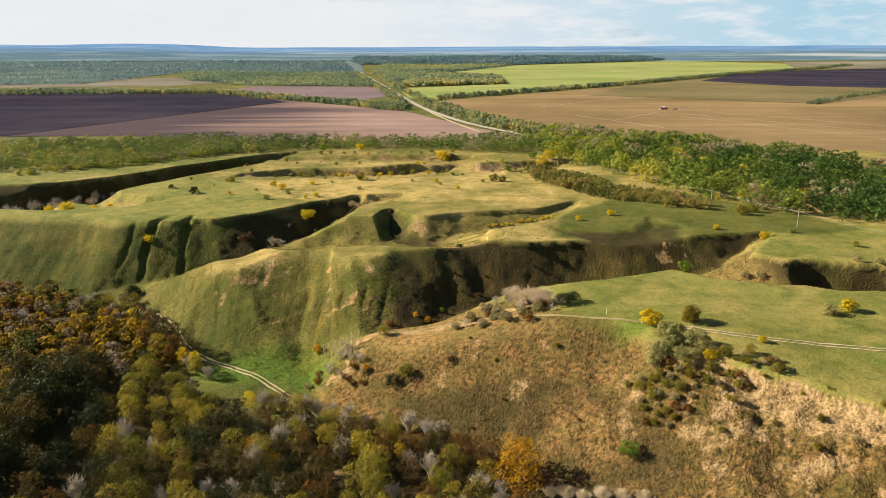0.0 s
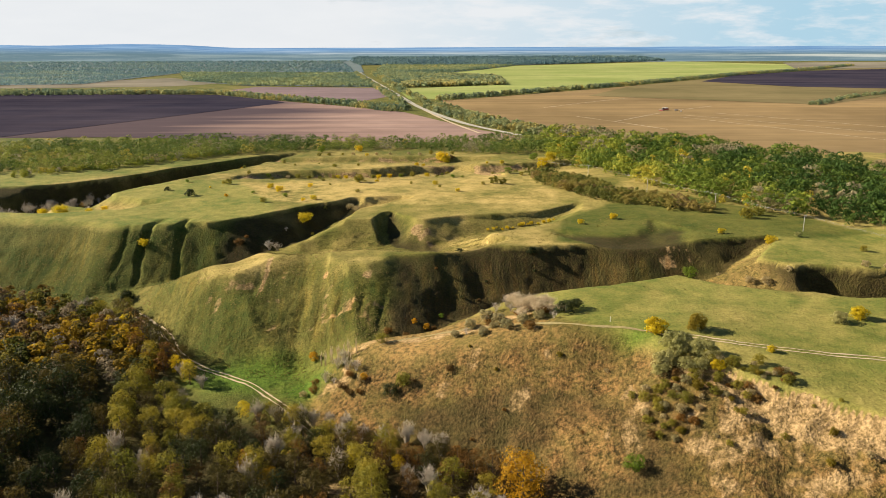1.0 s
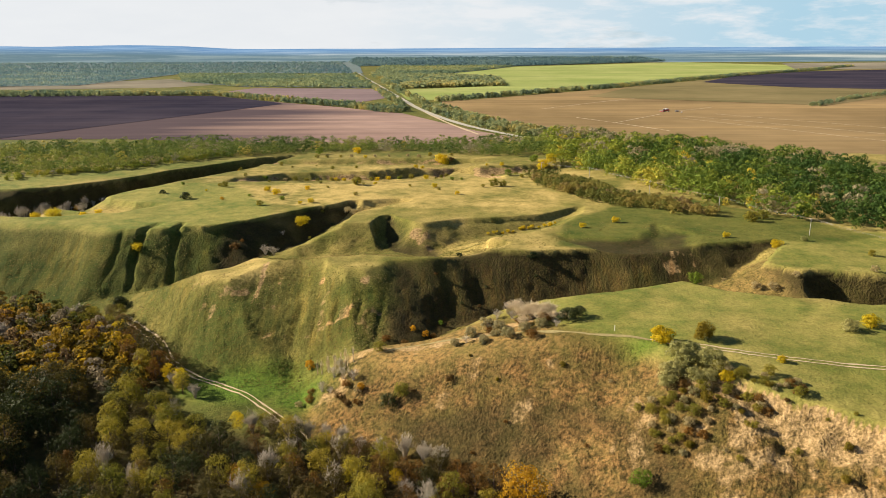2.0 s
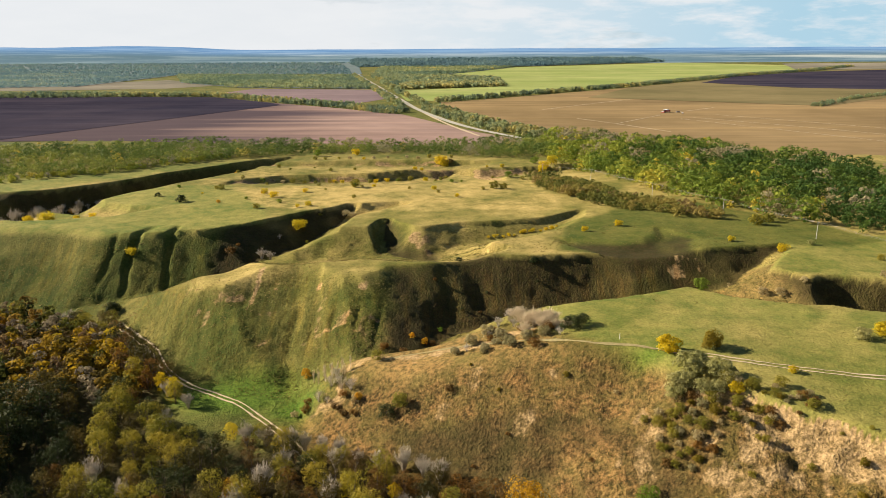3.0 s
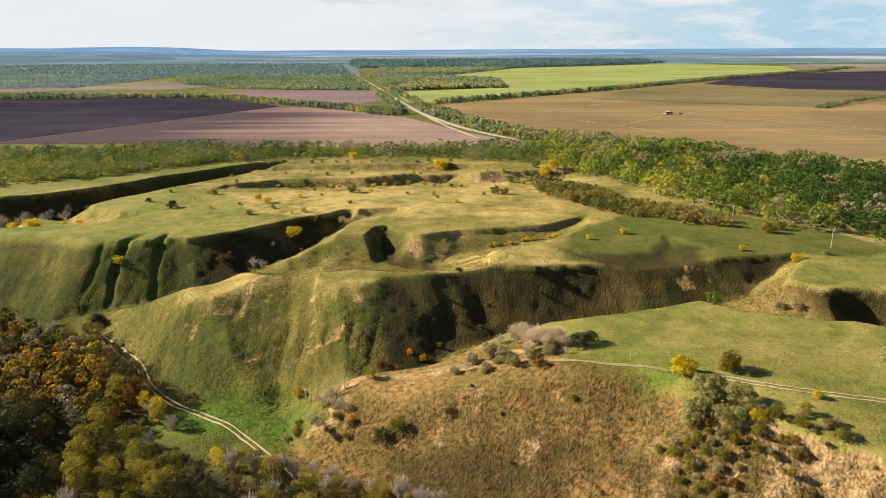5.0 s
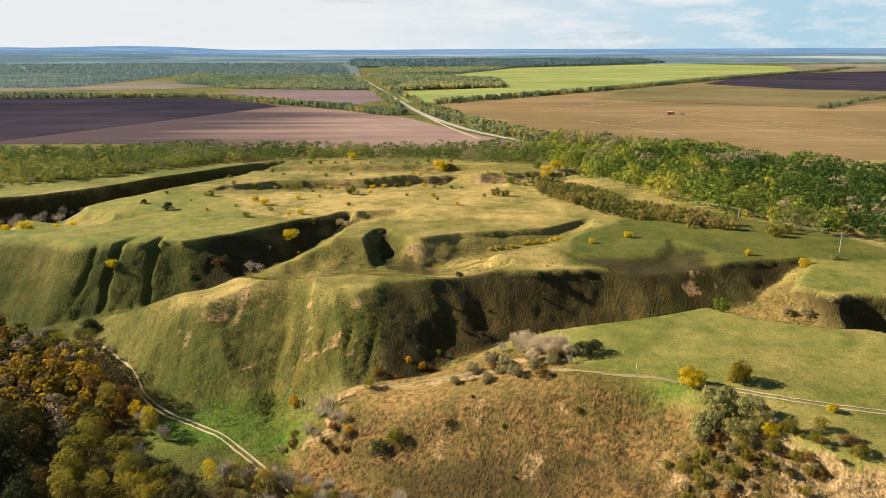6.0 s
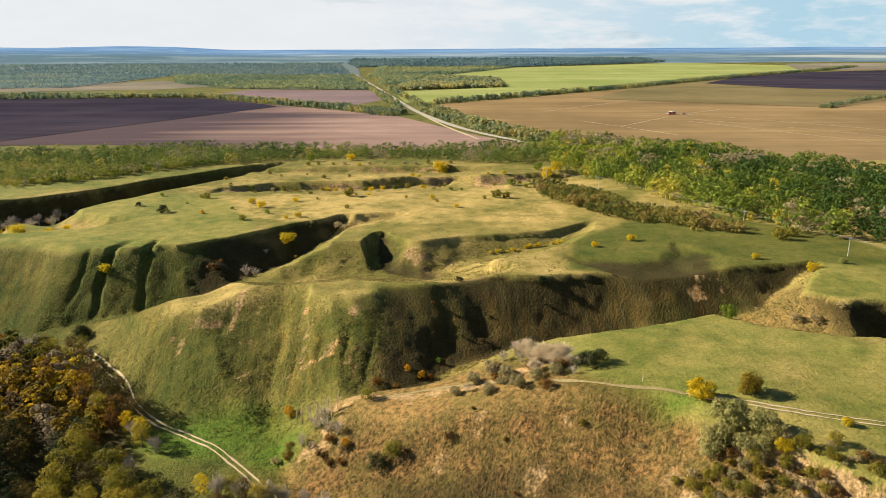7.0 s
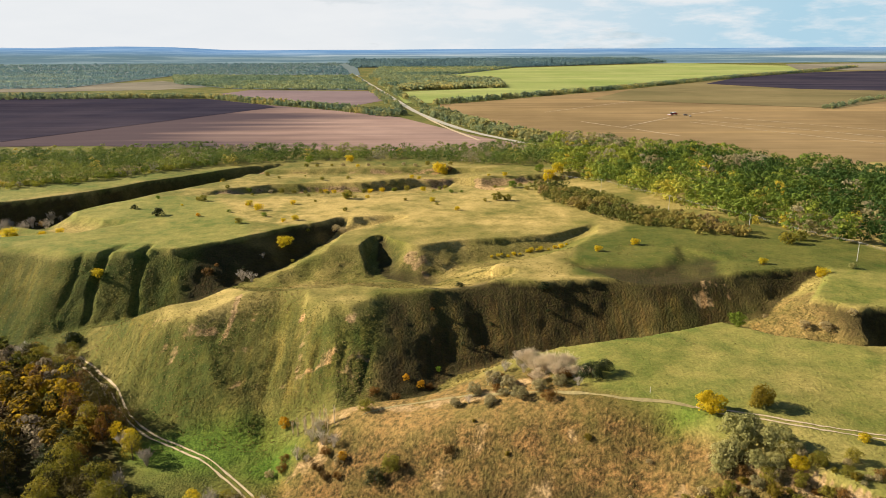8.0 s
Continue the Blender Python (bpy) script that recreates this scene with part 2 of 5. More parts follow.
class Nodes:
    """A node material in the making."""

    def __init__(self, name, rough=0.9, spec=0.2):
        self.mat = bpy.data.materials.new(name)
        self.mat.use_nodes = True
        self.n, self.l = self.mat.node_tree.nodes, self.mat.node_tree.links
        self.bsdf = self.n["Principled BSDF"]
        self.bsdf.inputs["Roughness"].default_value = rough
        self.bsdf.inputs["Specular IOR Level"].default_value = spec

    def place(self):
        return self.n.new("ShaderNodeNewGeometry").outputs["Position"]

    def noise(self, size, detail=4.0, rough=0.55, vec=None, stretch=None):
        t = self.n.new("ShaderNodeTexNoise")
        t.inputs["Scale"].default_value, t.inputs["Detail"].default_value, t.inputs["Roughness"].default_value = 1.0 / size, detail, rough
        v = vec or self.place()
        if stretch:
            m = self.n.new("ShaderNodeMapping")
            m.inputs["Scale"].default_value, m.inputs["Rotation"].default_value = stretch[0], stretch[1]
            self.l.new(v, m.inputs["Vector"])
            v = m.outputs["Vector"]
        self.l.new(v, t.inputs["Vector"])
        return t.outputs["Fac"]

    def ramp(self, fac, lo, hi, a=0.0, b=1.0):
        m = self.n.new("ShaderNodeMapRange")
        for key, value in (("From Min", lo), ("From Max", hi), ("To Min", a), ("To Max", b)):
            m.inputs[key].default_value = value
        self.l.new(fac, m.inputs["Value"])
        return m.outputs["Result"]

    def mix(self, fac, a, b, mode="MIX"):
        m = self.n.new("ShaderNodeMix")
        m.data_type, m.blend_type = "RGBA", mode
        for key, v in (("Factor", fac), ("A", a), ("B", b)):
            if isinstance(v, tuple):
                m.inputs[key].default_value = (*v, 1) if len(v) == 3 else v
            elif isinstance(v, (int, float)):
                m.inputs[key].default_value = v
            else:
                self.l.new(v, m.inputs[key])
        return m.outputs["Result"]

    def math(self, op, a, b=0.0):
        m = self.n.new("ShaderNodeMath")
        m.operation = op
        for k, v in enumerate((a, b)):
            if isinstance(v, (int, float)):
                m.inputs[k].default_value = v
            else:
                self.l.new(v, m.inputs[k])
        return m.outputs["Value"]

    def attr(self, name):
        a = self.n.new("ShaderNodeAttribute")
        a.attribute_name = name
        return a.outputs["Fac"]

    def rand(self):
        return self.n.new("ShaderNodeObjectInfo").outputs["Random"]

    def island(self):
        return self.n.new("ShaderNodeNewGeometry").outputs["Random Per Island"]

    def bump(self, fac, dist, strength=0.6):
        b = self.n.new("ShaderNodeBump")
        b.inputs["Strength"].default_value, b.inputs["Distance"].default_value = strength, dist
        self.l.new(fac, b.inputs["Height"])
        self.l.new(b.outputs["Normal"], self.bsdf.inputs["Normal"])

    def leafy(self, colour, share=0.42):
        """Leaves let part of the light through."""
        thin = self.n.new("ShaderNodeBsdfTranslucent")
        both = self.n.new("ShaderNodeMixShader")
        both.inputs["Fac"].default_value = share
        self.l.new(colour, self.bsdf.inputs["Base Color"])
        self.l.new(colour, thin.inputs["Color"])
        self.l.new(self.bsdf.outputs["BSDF"], both.inputs[1])
        self.l.new(thin.outputs["BSDF"], both.inputs[2])
        self.l.new(both.outputs["Shader"], self.n["Material Output"].inputs["Surface"])
        return self.mat

    def done(self, colour):
        if isinstance(colour, tuple):
            self.bsdf.inputs["Base Color"].default_value = (*colour, 1)
        else:
            self.l.new(colour, self.bsdf.inputs["Base Color"])
        return self.mat


def grassland():
    m = Nodes("autumn_grassland", 0.95, 0.1)
    big, mid, small, grain = m.noise(38, 4), m.noise(7, 5, 0.6), m.noise(1.6, 4, 0.65), m.noise(0.55, 3, 0.7)
    wide = m.noise(130, 3)
    green = m.mix(m.ramp(mid, 0.35, 0.7), (0.118, 0.126, 0.024), (0.225, 0.200, 0.046))
    straw = m.mix(m.ramp(mid, 0.3, 0.7), (0.40, 0.300, 0.090), (0.62, 0.450, 0.160))
    c = m.mix(m.ramp(m.math("ADD", m.math("MULTIPLY", big, 0.6), m.math("MULTIPLY", wide, 0.4)), 0.44, 0.60, 0.03, 0.75), green, straw)
    c = m.mix(m.math("MULTIPLY", m.attr("straw"), m.ramp(m.math("ADD", m.math("MULTIPLY", mid, 0.5), m.math("MULTIPLY", big, 0.5)), 0.38, 0.58, 0.25, 1.0)), c, straw)
    c = m.mix(m.math("MULTIPLY", m.attr("dry"), m.ramp(mid, 0.25, 0.6, 0.6, 1.0)), c, m.mix(m.ramp(small, 0.35, 0.62), (0.072, 0.049, 0.016), m.mix(m.ramp(m.math("ADD", m.math("MULTIPLY", big, 0.5), m.math("MULTIPLY", mid, 0.5)), 0.42, 0.60), (0.165, 0.104, 0.033), (0.345, 0.190, 0.066))))
    c = m.mix(m.attr("meadow"), c, m.mix(m.ramp(m.math("ADD", m.math("MULTIPLY", mid, 0.6), m.math("MULTIPLY", big, 0.4)), 0.36, 0.62), (0.118, 0.160, 0.028), (0.290, 0.262, 0.064)))
    c = m.mix(m.attr("pasture"), c, m.mix(m.ramp(m.math("ADD", m.math("MULTIPLY", mid, 0.5), m.math("MULTIPLY", big, 0.5)), 0.36, 0.64), (0.058, 0.088, 0.014), (0.145, 0.138, 0.028)))
    c = m.mix(m.attr("lush"), c, m.mix(m.ramp(small, 0.3, 0.7), (0.068, 0.150, 0.012), (0.130, 0.220, 0.022)))
    # dark scrub tone, lowered further to paint shade on the ravine walls
    c = m.mix(m.math("MULTIPLY", m.attr("scrub_shade"), m.ramp(small, 0.3, 0.55, 0.7, 1.0)), c, m.mix(m.ramp(m.math("ADD", m.math("MULTIPLY", mid, 0.4), m.math("MULTIPLY", small, 0.6)), 0.38, 0.62), (0.034, 0.031, 0.010), (0.074, 0.054, 0.020)))
    soil = m.mix(m.ramp(small, 0.3, 0.7), (0.25, 0.160, 0.066), (0.52, 0.355, 0.170))
    c = m.mix(m.ramp(m.math("ADD", m.attr("bare"), m.ramp(mid, 0.3, 0.7, -0.4, 0.4)), 0.45, 0.7), c, soil)
    comb = m.noise(2.6, 4, 0.6, stretch=((1, 0.07, 0.15), (0, 0, 0.1)))
    c = m.mix(m.math("MULTIPLY", m.attr("ribs"), m.ramp(comb, 0.46, 0.62, 0, 0.6)), c, m.mix(1.0, c, (1.5, 1.22, 0.95), "MULTIPLY"))
    c = m.mix(m.math("MULTIPLY", m.attr("ribs"), m.ramp(comb, 0.36, 0.48, 0.55, 0)), c, m.mix(1.0, c, (0.58, 0.66, 0.55), "MULTIPLY"))
    rough = m.attr("rough")
    c = m.mix(m.math("MULTIPLY", rough, m.ramp(small, 0.36, 0.52, 0.55, 0.0)), c, m.mix(1.0, c, (0.45, 0.47, 0.40), "MULTIPLY"))
    c = m.mix(m.math("MULTIPLY", rough, m.ramp(grain, 0.38, 0.58, 0.5, 0.0)), c, m.mix(1.0, c, (0.42, 0.44, 0.36), "MULTIPLY"))
    clump = m.noise(0.85, 2, 0.5)
    c = m.mix(m.math("MULTIPLY", rough, m.ramp(clump, 0.38, 0.54, 0.45, 0.0)), c, m.mix(1.0, c, (0.46, 0.46, 0.38), "MULTIPLY"))
    relief = m.math("ADD", m.math("ADD", m.math("MULTIPLY", clump, 1.5), m.math("MULTIPLY", grain, 0.7)), m.math("MULTIPLY", small, 0.8))
    m.bump(m.math("MULTIPLY", relief, m.ramp(rough, 0.6, 1.0, 0.3, 1.0)), 0.85, 0.6)
    return m.done(c)


def tilth(name, dark, light, angle, lines=0.35, band_shade=0.25, west=None):
    """Bare or stubbled farmland with drilling lines that run at an angle."""
    m = Nodes(name, 1.0, 0.0)
    rows = m.noise(26, 3, 0.6, stretch=((0.02, 1, 1), (0, 0, angle)))
    fine = m.noise(6, 4, 0.6, stretch=((0.03, 1, 1), (0, 0, angle)))
    big, mid = m.noise(260, 4), m.noise(30, 5)
    c = m.mix(m.ramp(big, 0.35, 0.65), dark, light)
    c = m.mix(m.ramp(rows, 0.45, 0.65, 0, lines), c, m.mix(1.0, c, (1.35, 1.3, 1.2), "MULTIPLY"))
    c = m.mix(m.ramp(fine, 0.40, 0.62, lines, 0), c, m.mix(1.0, c, (0.72, 0.72, 0.72), "MULTIPLY"))
    c = m.mix(m.ramp(mid, 0.35, 0.6, 0.3, 0), c, m.mix(1.0, c, (0.75, 0.74, 0.72), "MULTIPLY"))
    # bands of cloud shadow, painted into the field as darker stretched streaks
    cloud_bands = m.noise(95, 4, 0.55, stretch=((0.10, 1, 1), (0, 0, angle)))
    c = m.mix(m.ramp(cloud_bands, 0.38, 0.68, 0, band_shade), c, m.mix(1.0, c, (0.38, 0.40, 0.50), "MULTIPLY"))
    # cloud shade painted as a darker tone that grows westward
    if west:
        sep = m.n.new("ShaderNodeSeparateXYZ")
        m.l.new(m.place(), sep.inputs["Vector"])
        west_shade = m.math("ADD", m.ramp(sep.outputs["X"], -340, -60, 1.0, -0.1), m.ramp(cloud_bands, 0.35, 0.65, -0.4, 0.4))
        c = m.mix(m.ramp(west_shade, 0.15, 0.75, 0.0, 0.9), c, west)
    m.bump(fine, 0.3, 0.5)
    return m.done(c)


def foliage(name, colours, spread=0.3, share=0.56):
    """Leaves: the tree's own tint runs through the colours, each leaf clump varies round it."""
    m = Nodes(name, 0.7, 0.15)
    t = m.attr("tint")
    ramp = m.n.new("ShaderNodeValToRGB")
    ramp.color_ramp.interpolation = "LINEAR"
    el = ramp.color_ramp.elements
    while len(el) < len(colours):
        el.new(0.5)
    for k, c in enumerate(colours):
        el[k].position, el[k].color = k / (len(colours) - 1), (*c, 1)
    m.l.new(t, ramp.inputs["Fac"])
    c = ramp.outputs["Color"]
    r = m.island()
    c = m.mix(m.ramp(r, 0, 1, 0, spread * 2), c, m.mix(1.0, c, (0.42, 0.45, 0.4), "MULTIPLY"))
    return m.leafy(c, share)


def solo_foliage(name, a, b, share=0.55):
    """Leaves of single trees: the tone goes by the tree, with a change from clump to clump."""
    m = Nodes(name, 0.7, 0.15)
    c = m.mix(m.rand(), a, b)
    c = m.mix(m.ramp(m.island(), 0, 1, 0, 0.6), c, m.mix(1.0, c, (0.45, 0.48, 0.44), "MULTIPLY"))
    return m.leafy(c, share)


def bark(name, a, b):
    m = Nodes(name, 0.9, 0.1)
    g = m.noise(0.3, 4, 0.6, stretch=((1, 1, 0.2), (0, 0, 0)))
    m.bump(g, 0.03)
    return m.done(m.mix(g, a, b))


def plain(name, colour, rough=0.6, vary=0.25, size=0.5, metal=0.0):
    m = Nodes(name, rough, 0.4)
    m.bsdf.inputs["Metallic"].default_value = metal
    g = m.noise(size, 4)
    return m.done(m.mix(m.ramp(g, 0.3, 0.7), colour, tuple(v * (1 - vary) for v in colour)))


M = {
    "grass": grassland(),
    # the last colour is the cloud-shaded tone of the field's west
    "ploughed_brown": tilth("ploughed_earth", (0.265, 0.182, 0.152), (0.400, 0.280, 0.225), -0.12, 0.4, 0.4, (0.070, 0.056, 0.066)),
    # blackish tone that paints the cloud shadow on the left field
    "ploughed_dark": tilth("darkened_earth", (0.038, 0.036, 0.054), (0.068, 0.058, 0.074), -0.1, 0.5, 0.6),
    # the mauve in the ploughed tones is distance haze, put into the colour
    "ploughed_far": tilth("ploughed_earth_far", (0.190, 0.145, 0.150), (0.26, 0.195, 0.19), 0.2, 0.3),
    "stubble": tilth("stubble", (0.225, 0.160, 0.078), (0.335, 0.236, 0.115), -0.35, 0.5, 0.4),
    "stubble_far": tilth("stubble_far", (0.150, 0.130, 0.060), (0.230, 0.185, 0.090), -0.2, 0.3),
    "winter_green": tilth("young_wheat", (0.250, 0.305, 0.090), (0.350, 0.370, 0.135), 0.1, 0.3),
    "pale_field": tilth("dry_pasture", (0.17, 0.16, 0.12), (0.27, 0.24, 0.18), 0.1, 0.3),
    # floor tone follows the haze-tinted crowns above it
    "wood_floor": plain("hazed_wood_floor", (0.100, 0.145, 0.140), 0.95, 0.25, 25.0),
    "dirt": plain("dry_dirt", (0.56, 0.44, 0.27), 0.95, 0.35, 1.2),
    "worn": plain("worn_grass_path", (0.29, 0.235, 0.095), 0.95, 0.35, 1.2),
    "gravel_road": plain("pale_road", (0.42, 0.39, 0.31), 0.95, 0.3, 3.0),
    "wood_mix": foliage("woodland_leaves", [(0.052, 0.098, 0.016), (0.150, 0.210, 0.026), (0.330, 0.360, 0.040), (0.450, 0.410, 0.050), (0.62, 0.450, 0.040), (0.330, 0.270, 0.120), (0.38, 0.325, 0.195)], 0.3, 0.26),
    "belt_mix": foliage("belt_leaves", [(0.090, 0.140, 0.034), (0.160, 0.215, 0.040), (0.300, 0.325, 0.060), (0.400, 0.365, 0.085), (0.56, 0.430, 0.060), (0.320, 0.280, 0.140), (0.38, 0.335, 0.205)], 0.36, 0.26),
    "wood_old": foliage("valley_wood_leaves", [(0.048, 0.060, 0.014), (0.090, 0.095, 0.018), (0.180, 0.155, 0.025), (0.110, 0.073, 0.022), (0.44, 0.290, 0.015), (0.185, 0.102, 0.030), (0.30, 0.24, 0.15)]),
    "olive": solo_foliage("olive_leaves", (0.225, 0.215, 0.030), (0.340, 0.280, 0.036)),
    "pale_shrub": solo_foliage("pale_seed_heads", (0.54, 0.44, 0.22), (0.44, 0.35, 0.17)),
    "yellow_brown": solo_foliage("rusty_yellow_leaves", (0.26, 0.19, 0.018), (0.22, 0.17, 0.020)),
    "thorn_mix": foliage("thorn_shrub_leaves", [(0.115, 0.130, 0.026), (0.220, 0.205, 0.040), (0.340, 0.260, 0.062), (0.270, 0.190, 0.075)], 0.2, 0.3),
    # distance haze is mixed into these leaf colours: paler and bluer
    "far_wood": foliage("hazed_woodland", [(0.150, 0.215, 0.140), (0.225, 0.280, 0.150), (0.340, 0.360, 0.160), (0.500, 0.420, 0.140)], 0.15),
    "tuft": foliage("grass_blades", [(0.085, 0.085, 0.020), (0.150, 0.135, 0.030), (0.26, 0.200, 0.070), (0.34, 0.255, 0.110)], 0.3),
    # remotest leaves, with still more blue haze in the colour
    "haze_blue_wood": foliage("hazed_blue_woodland", [(0.120, 0.205, 0.230), (0.180, 0.265, 0.245), (0.290, 0.340, 0.240), (0.410, 0.405, 0.260)], 0.12),
    "willow": solo_foliage("willow_leaves", (0.200, 0.190, 0.022), (0.400, 0.310, 0.034), 0.38),
    # oak and withered leaves are darkened to stand for the valley's low light
    "oak": solo_foliage("oak_leaves", (0.050, 0.048, 0.011), (0.135, 0.098, 0.020), 0.3),
    "brown": solo_foliage("withered_leaves", (0.240, 0.112, 0.018), (0.120, 0.072, 0.020), 0.32),
    "yellow": solo_foliage("yellow_leaves", (0.74, 0.52, 0.016), (0.58, 0.46, 0.022)),
    "orange": solo_foliage("orange_leaves", (0.68, 0.37, 0.015), (0.54, 0.30, 0.016)),
    "bright_green": solo_foliage("green_leaves", (0.150, 0.234, 0.021), (0.195, 0.247, 0.026)),
    # dark leaves; the deep tone also carries the valley corner's cloud shade
    "dark_green": solo_foliage("dark_green_leaves", (0.032, 0.045, 0.012), (0.060, 0.068, 0.018), 0.25),
    "grey_shrub": solo_foliage("grey_green_leaves", (0.340, 0.330, 0.110), (0.430, 0.385, 0.145), 0.5),
    "silver_shrub": solo_foliage("faded_grey_leaves", (0.330, 0.290, 0.130), (0.390, 0.330, 0.160), 0.5),
    "bare_twigs": bark("bare_grey_twigs", (0.36, 0.31, 0.235), (0.52, 0.46, 0.365)),
    "pale_twigs": bark("bleached_twigs", (0.56, 0.45, 0.28), (0.70, 0.58, 0.39)),
    "trunk": bark("brown_bark", (0.07, 0.05, 0.035), (0.15, 0.115, 0.085)),
    "concrete": plain("weathered_concrete", (0.50, 0.48, 0.42), 0.85, 0.2, 0.6),
    "red_paint": plain("red_paint", (0.38, 0.030, 0.022), 0.4, 0.2, 0.8),
    "white_paint": plain("pale_paint", (0.75, 0.74, 0.72), 0.45, 0.12, 0.8),
    "rubber": plain("black_rubber", (0.02, 0.02, 0.02), 0.8, 0.2, 0.3),
    "glass_dark": plain("cab_glass", (0.03, 0.04, 0.05), 0.08, 0.1, 0.5),
    "steel": plain("dull_steel", (0.30, 0.30, 0.31), 0.5, 0.2, 0.4, 0.7),
}

# ---- meshes ----


def mesh_from(name, verts, faces, mats, attrs=None, smooth=False):
    me = bpy.data.meshes.new(name)
    verts, faces = np.asarray(verts, np.float32), np.asarray(faces, np.int32)
    k = faces.shape[1]
    me.vertices.add(len(verts))
    me.vertices.foreach_set("co", verts.ravel())
    me.loops.add(faces.size)
    me.loops.foreach_set("vertex_index", faces.ravel())
    me.polygons.add(len(faces))
    me.polygons.foreach_set("loop_start", np.arange(0, faces.size, k, dtype=np.int32))
    for m in mats:
        me.materials.append(m)
    if smooth:
        me.polygons.foreach_set("use_smooth", np.ones(len(faces), bool))
    for key, values in (attrs or {}).items():
        a = me.attributes.new(key, "FLOAT", "POINT")
        a.data.foreach_set("value", np.asarray(values, np.float32))
    me.update(calc_edges=True)
    return me


def part(name, data, parent, label=""):
    ob = new(name, data)
    ob.parent = parent
    return tagged(ob, label)


def spread(lo, hi, start, growth):
    """Grid lines from lo to hi, starting start apart, each gap wider by growth."""
    vals, gap = [lo], start
    while vals[-1] + gap < hi:
        vals.append(vals[-1] + gap)
        gap *= growth
    return vals + [hi]


# ---- ground: one sheet to the horizon ----
GX = np.concatenate([-np.array(spread(270, 4800, 1.8, 1.11))[::-1], np.arange(-268.8, 240, 1.25), np.array(spread(240.5, 4800, 1.6, 1.11))])
GY = np.concatenate([-np.array(spread(-90, 700, 6, 1.3))[::-1], np.arange(93, 160, 2.5), np.arange(160, 470, 1.25), np.arange(470, 700, 2.0), np.array(spread(700, 4950, 4, 1.05))])
X, Y = np.meshgrid(GX, GY)
Z = ground(X, Y)
RIM = plateau(X, Y)
DROP = RIM - Z
WX, WY = X + 2.2 * W1(X, Y, 30, 3), Y + 2.2 * W2(X, Y, 30, 3)
NEAR_HILL = [(-60, 262), (-30, 268), (-6, 262), (14, 250), (40, 246), (64, 236), (76, 212), (92, 194), (125, 170), (240, 100), (240, 0), (0, 120), (-60, 240)]
dry = step(0.5, 4.0, DROP) * soft(X, Y, NEAR_HILL) * 1.0
dry = np.maximum(dry, 0.85 * soft(WX, WY, [(-62, 240), (-56, 268), (-12, 274), (16, 268), (34, 256), (50, 238), (58, 224), (40, 214), (-10, 236)]))
dry = np.maximum(dry, 0.6 * step(-0.1, 0.7, W3(X, Y, 26, 3)) * step(3, 10, DROP) * (X < -10) * (Y < 345))
MEADOW = [(30, 252), (56, 236), (66, 214), (84, 190), (108, 164), (250, 80), (320, 260), (260, 300), (190, 262), (130, 262), (105, 290), (60, 292), (36, 274)]
meadow = step(2.5, 0.5, DROP) * soft(WX, WY, MEADOW) * (0.62 + 0.25 * W1(X, Y, 34, 2))
meadow = np.maximum(meadow, 0.65 * step(2.5, 0.5, DROP) * soft(WX, WY, [(112, 336), (150, 352), (118, 420), (150, 440), (190, 372), (320, 330), (320, 290), (200, 296), (150, 306), (128, 322)]))
meadow = np.maximum(meadow, 0.85 * step(5, 2, DROP) * soft(WX, WY, [(-300, 420), (-150, 400), (-100, 425), (-112, 470), (-150, 540), (-240, 540)]))
meadow = np.maximum(meadow, 0.9 * step(3, 1, DROP) * soft(WX, WY, [(-420, 470), (-300, 508), (-262, 560), (-214, 616), (-150, 668), (-120, 690), (-200, 690), (-300, 600), (-430, 570)]))
pasture = 0.9 * step(0.8, 4, DROP) * soft(X, Y, [(-420, 350), (-420, 470), (-150, 430), (-104, 410), (-90, 384), (-120, 372), (-165, 345)])
pasture = np.maximum(pasture, 0.75 * step(1, 6, DROP) * soft(X, Y, [(-165, 345), (-105, 372), (-55, 362), (-20, 345), (-24, 280), (-50, 262), (-70, 262), (-130, 290)]))
pasture = np.maximum(pasture, 0.8 * soft(WX, WY, [(-150, 330), (-120, 306), (-86, 285), (-54, 268), (-50, 252), (-44, 240), (-60, 220), (-110, 270)]))
pasture = np.maximum(pasture, 0.88 * soft(WX, WY, [(54, 350), (112, 341), (150, 352), (178, 350), (214, 356), (188, 400), (150, 450), (122, 450), (98, 430), (64, 398)]))
lush = np.exp(-((X + 54) ** 2 / 13 ** 2 + (Y - 262) ** 2 / 10 ** 2)) * 0.9
lush = np.maximum(lush, 0.8 * np.exp(-((X + 76) ** 2 / 27 ** 2 + (Y - 271) ** 2 / 14 ** 2) ** 2))
lush = np.maximum(lush, 0.6 * np.exp(-((X - 62) ** 2 / 6 ** 2 + (Y - 226) ** 2 / 5 ** 2)))
# dark scrub plus painted shade on the ravine sides away from the sun
scrub_shade = np.zeros(X.shape)
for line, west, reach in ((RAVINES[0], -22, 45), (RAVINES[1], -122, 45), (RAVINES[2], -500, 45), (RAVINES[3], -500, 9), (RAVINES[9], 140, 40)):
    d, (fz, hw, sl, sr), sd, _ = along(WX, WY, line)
    scrub_shade = np.maximum(scrub_shade, step(0.4, 1.6, DROP) * (sd > 0) * step(reach + 6, reach - 6, d) * step(west - 5, west + 5, X))
scrub_shade *= 0.75 + 0.25 * step(-0.6, 0.4, W2(X, Y, 18, 3))
cliff, _, cs, _ = along(X, Y, [(70, 214), (80, 200), (92, 190), (104, 179), (118, 170), (150, 148), (200, 110)])
bare = np.exp(-((cliff - 4) / 7) ** 2) * step(0.25, 1.0, DROP) * 0.95 * step(72, 84, X)
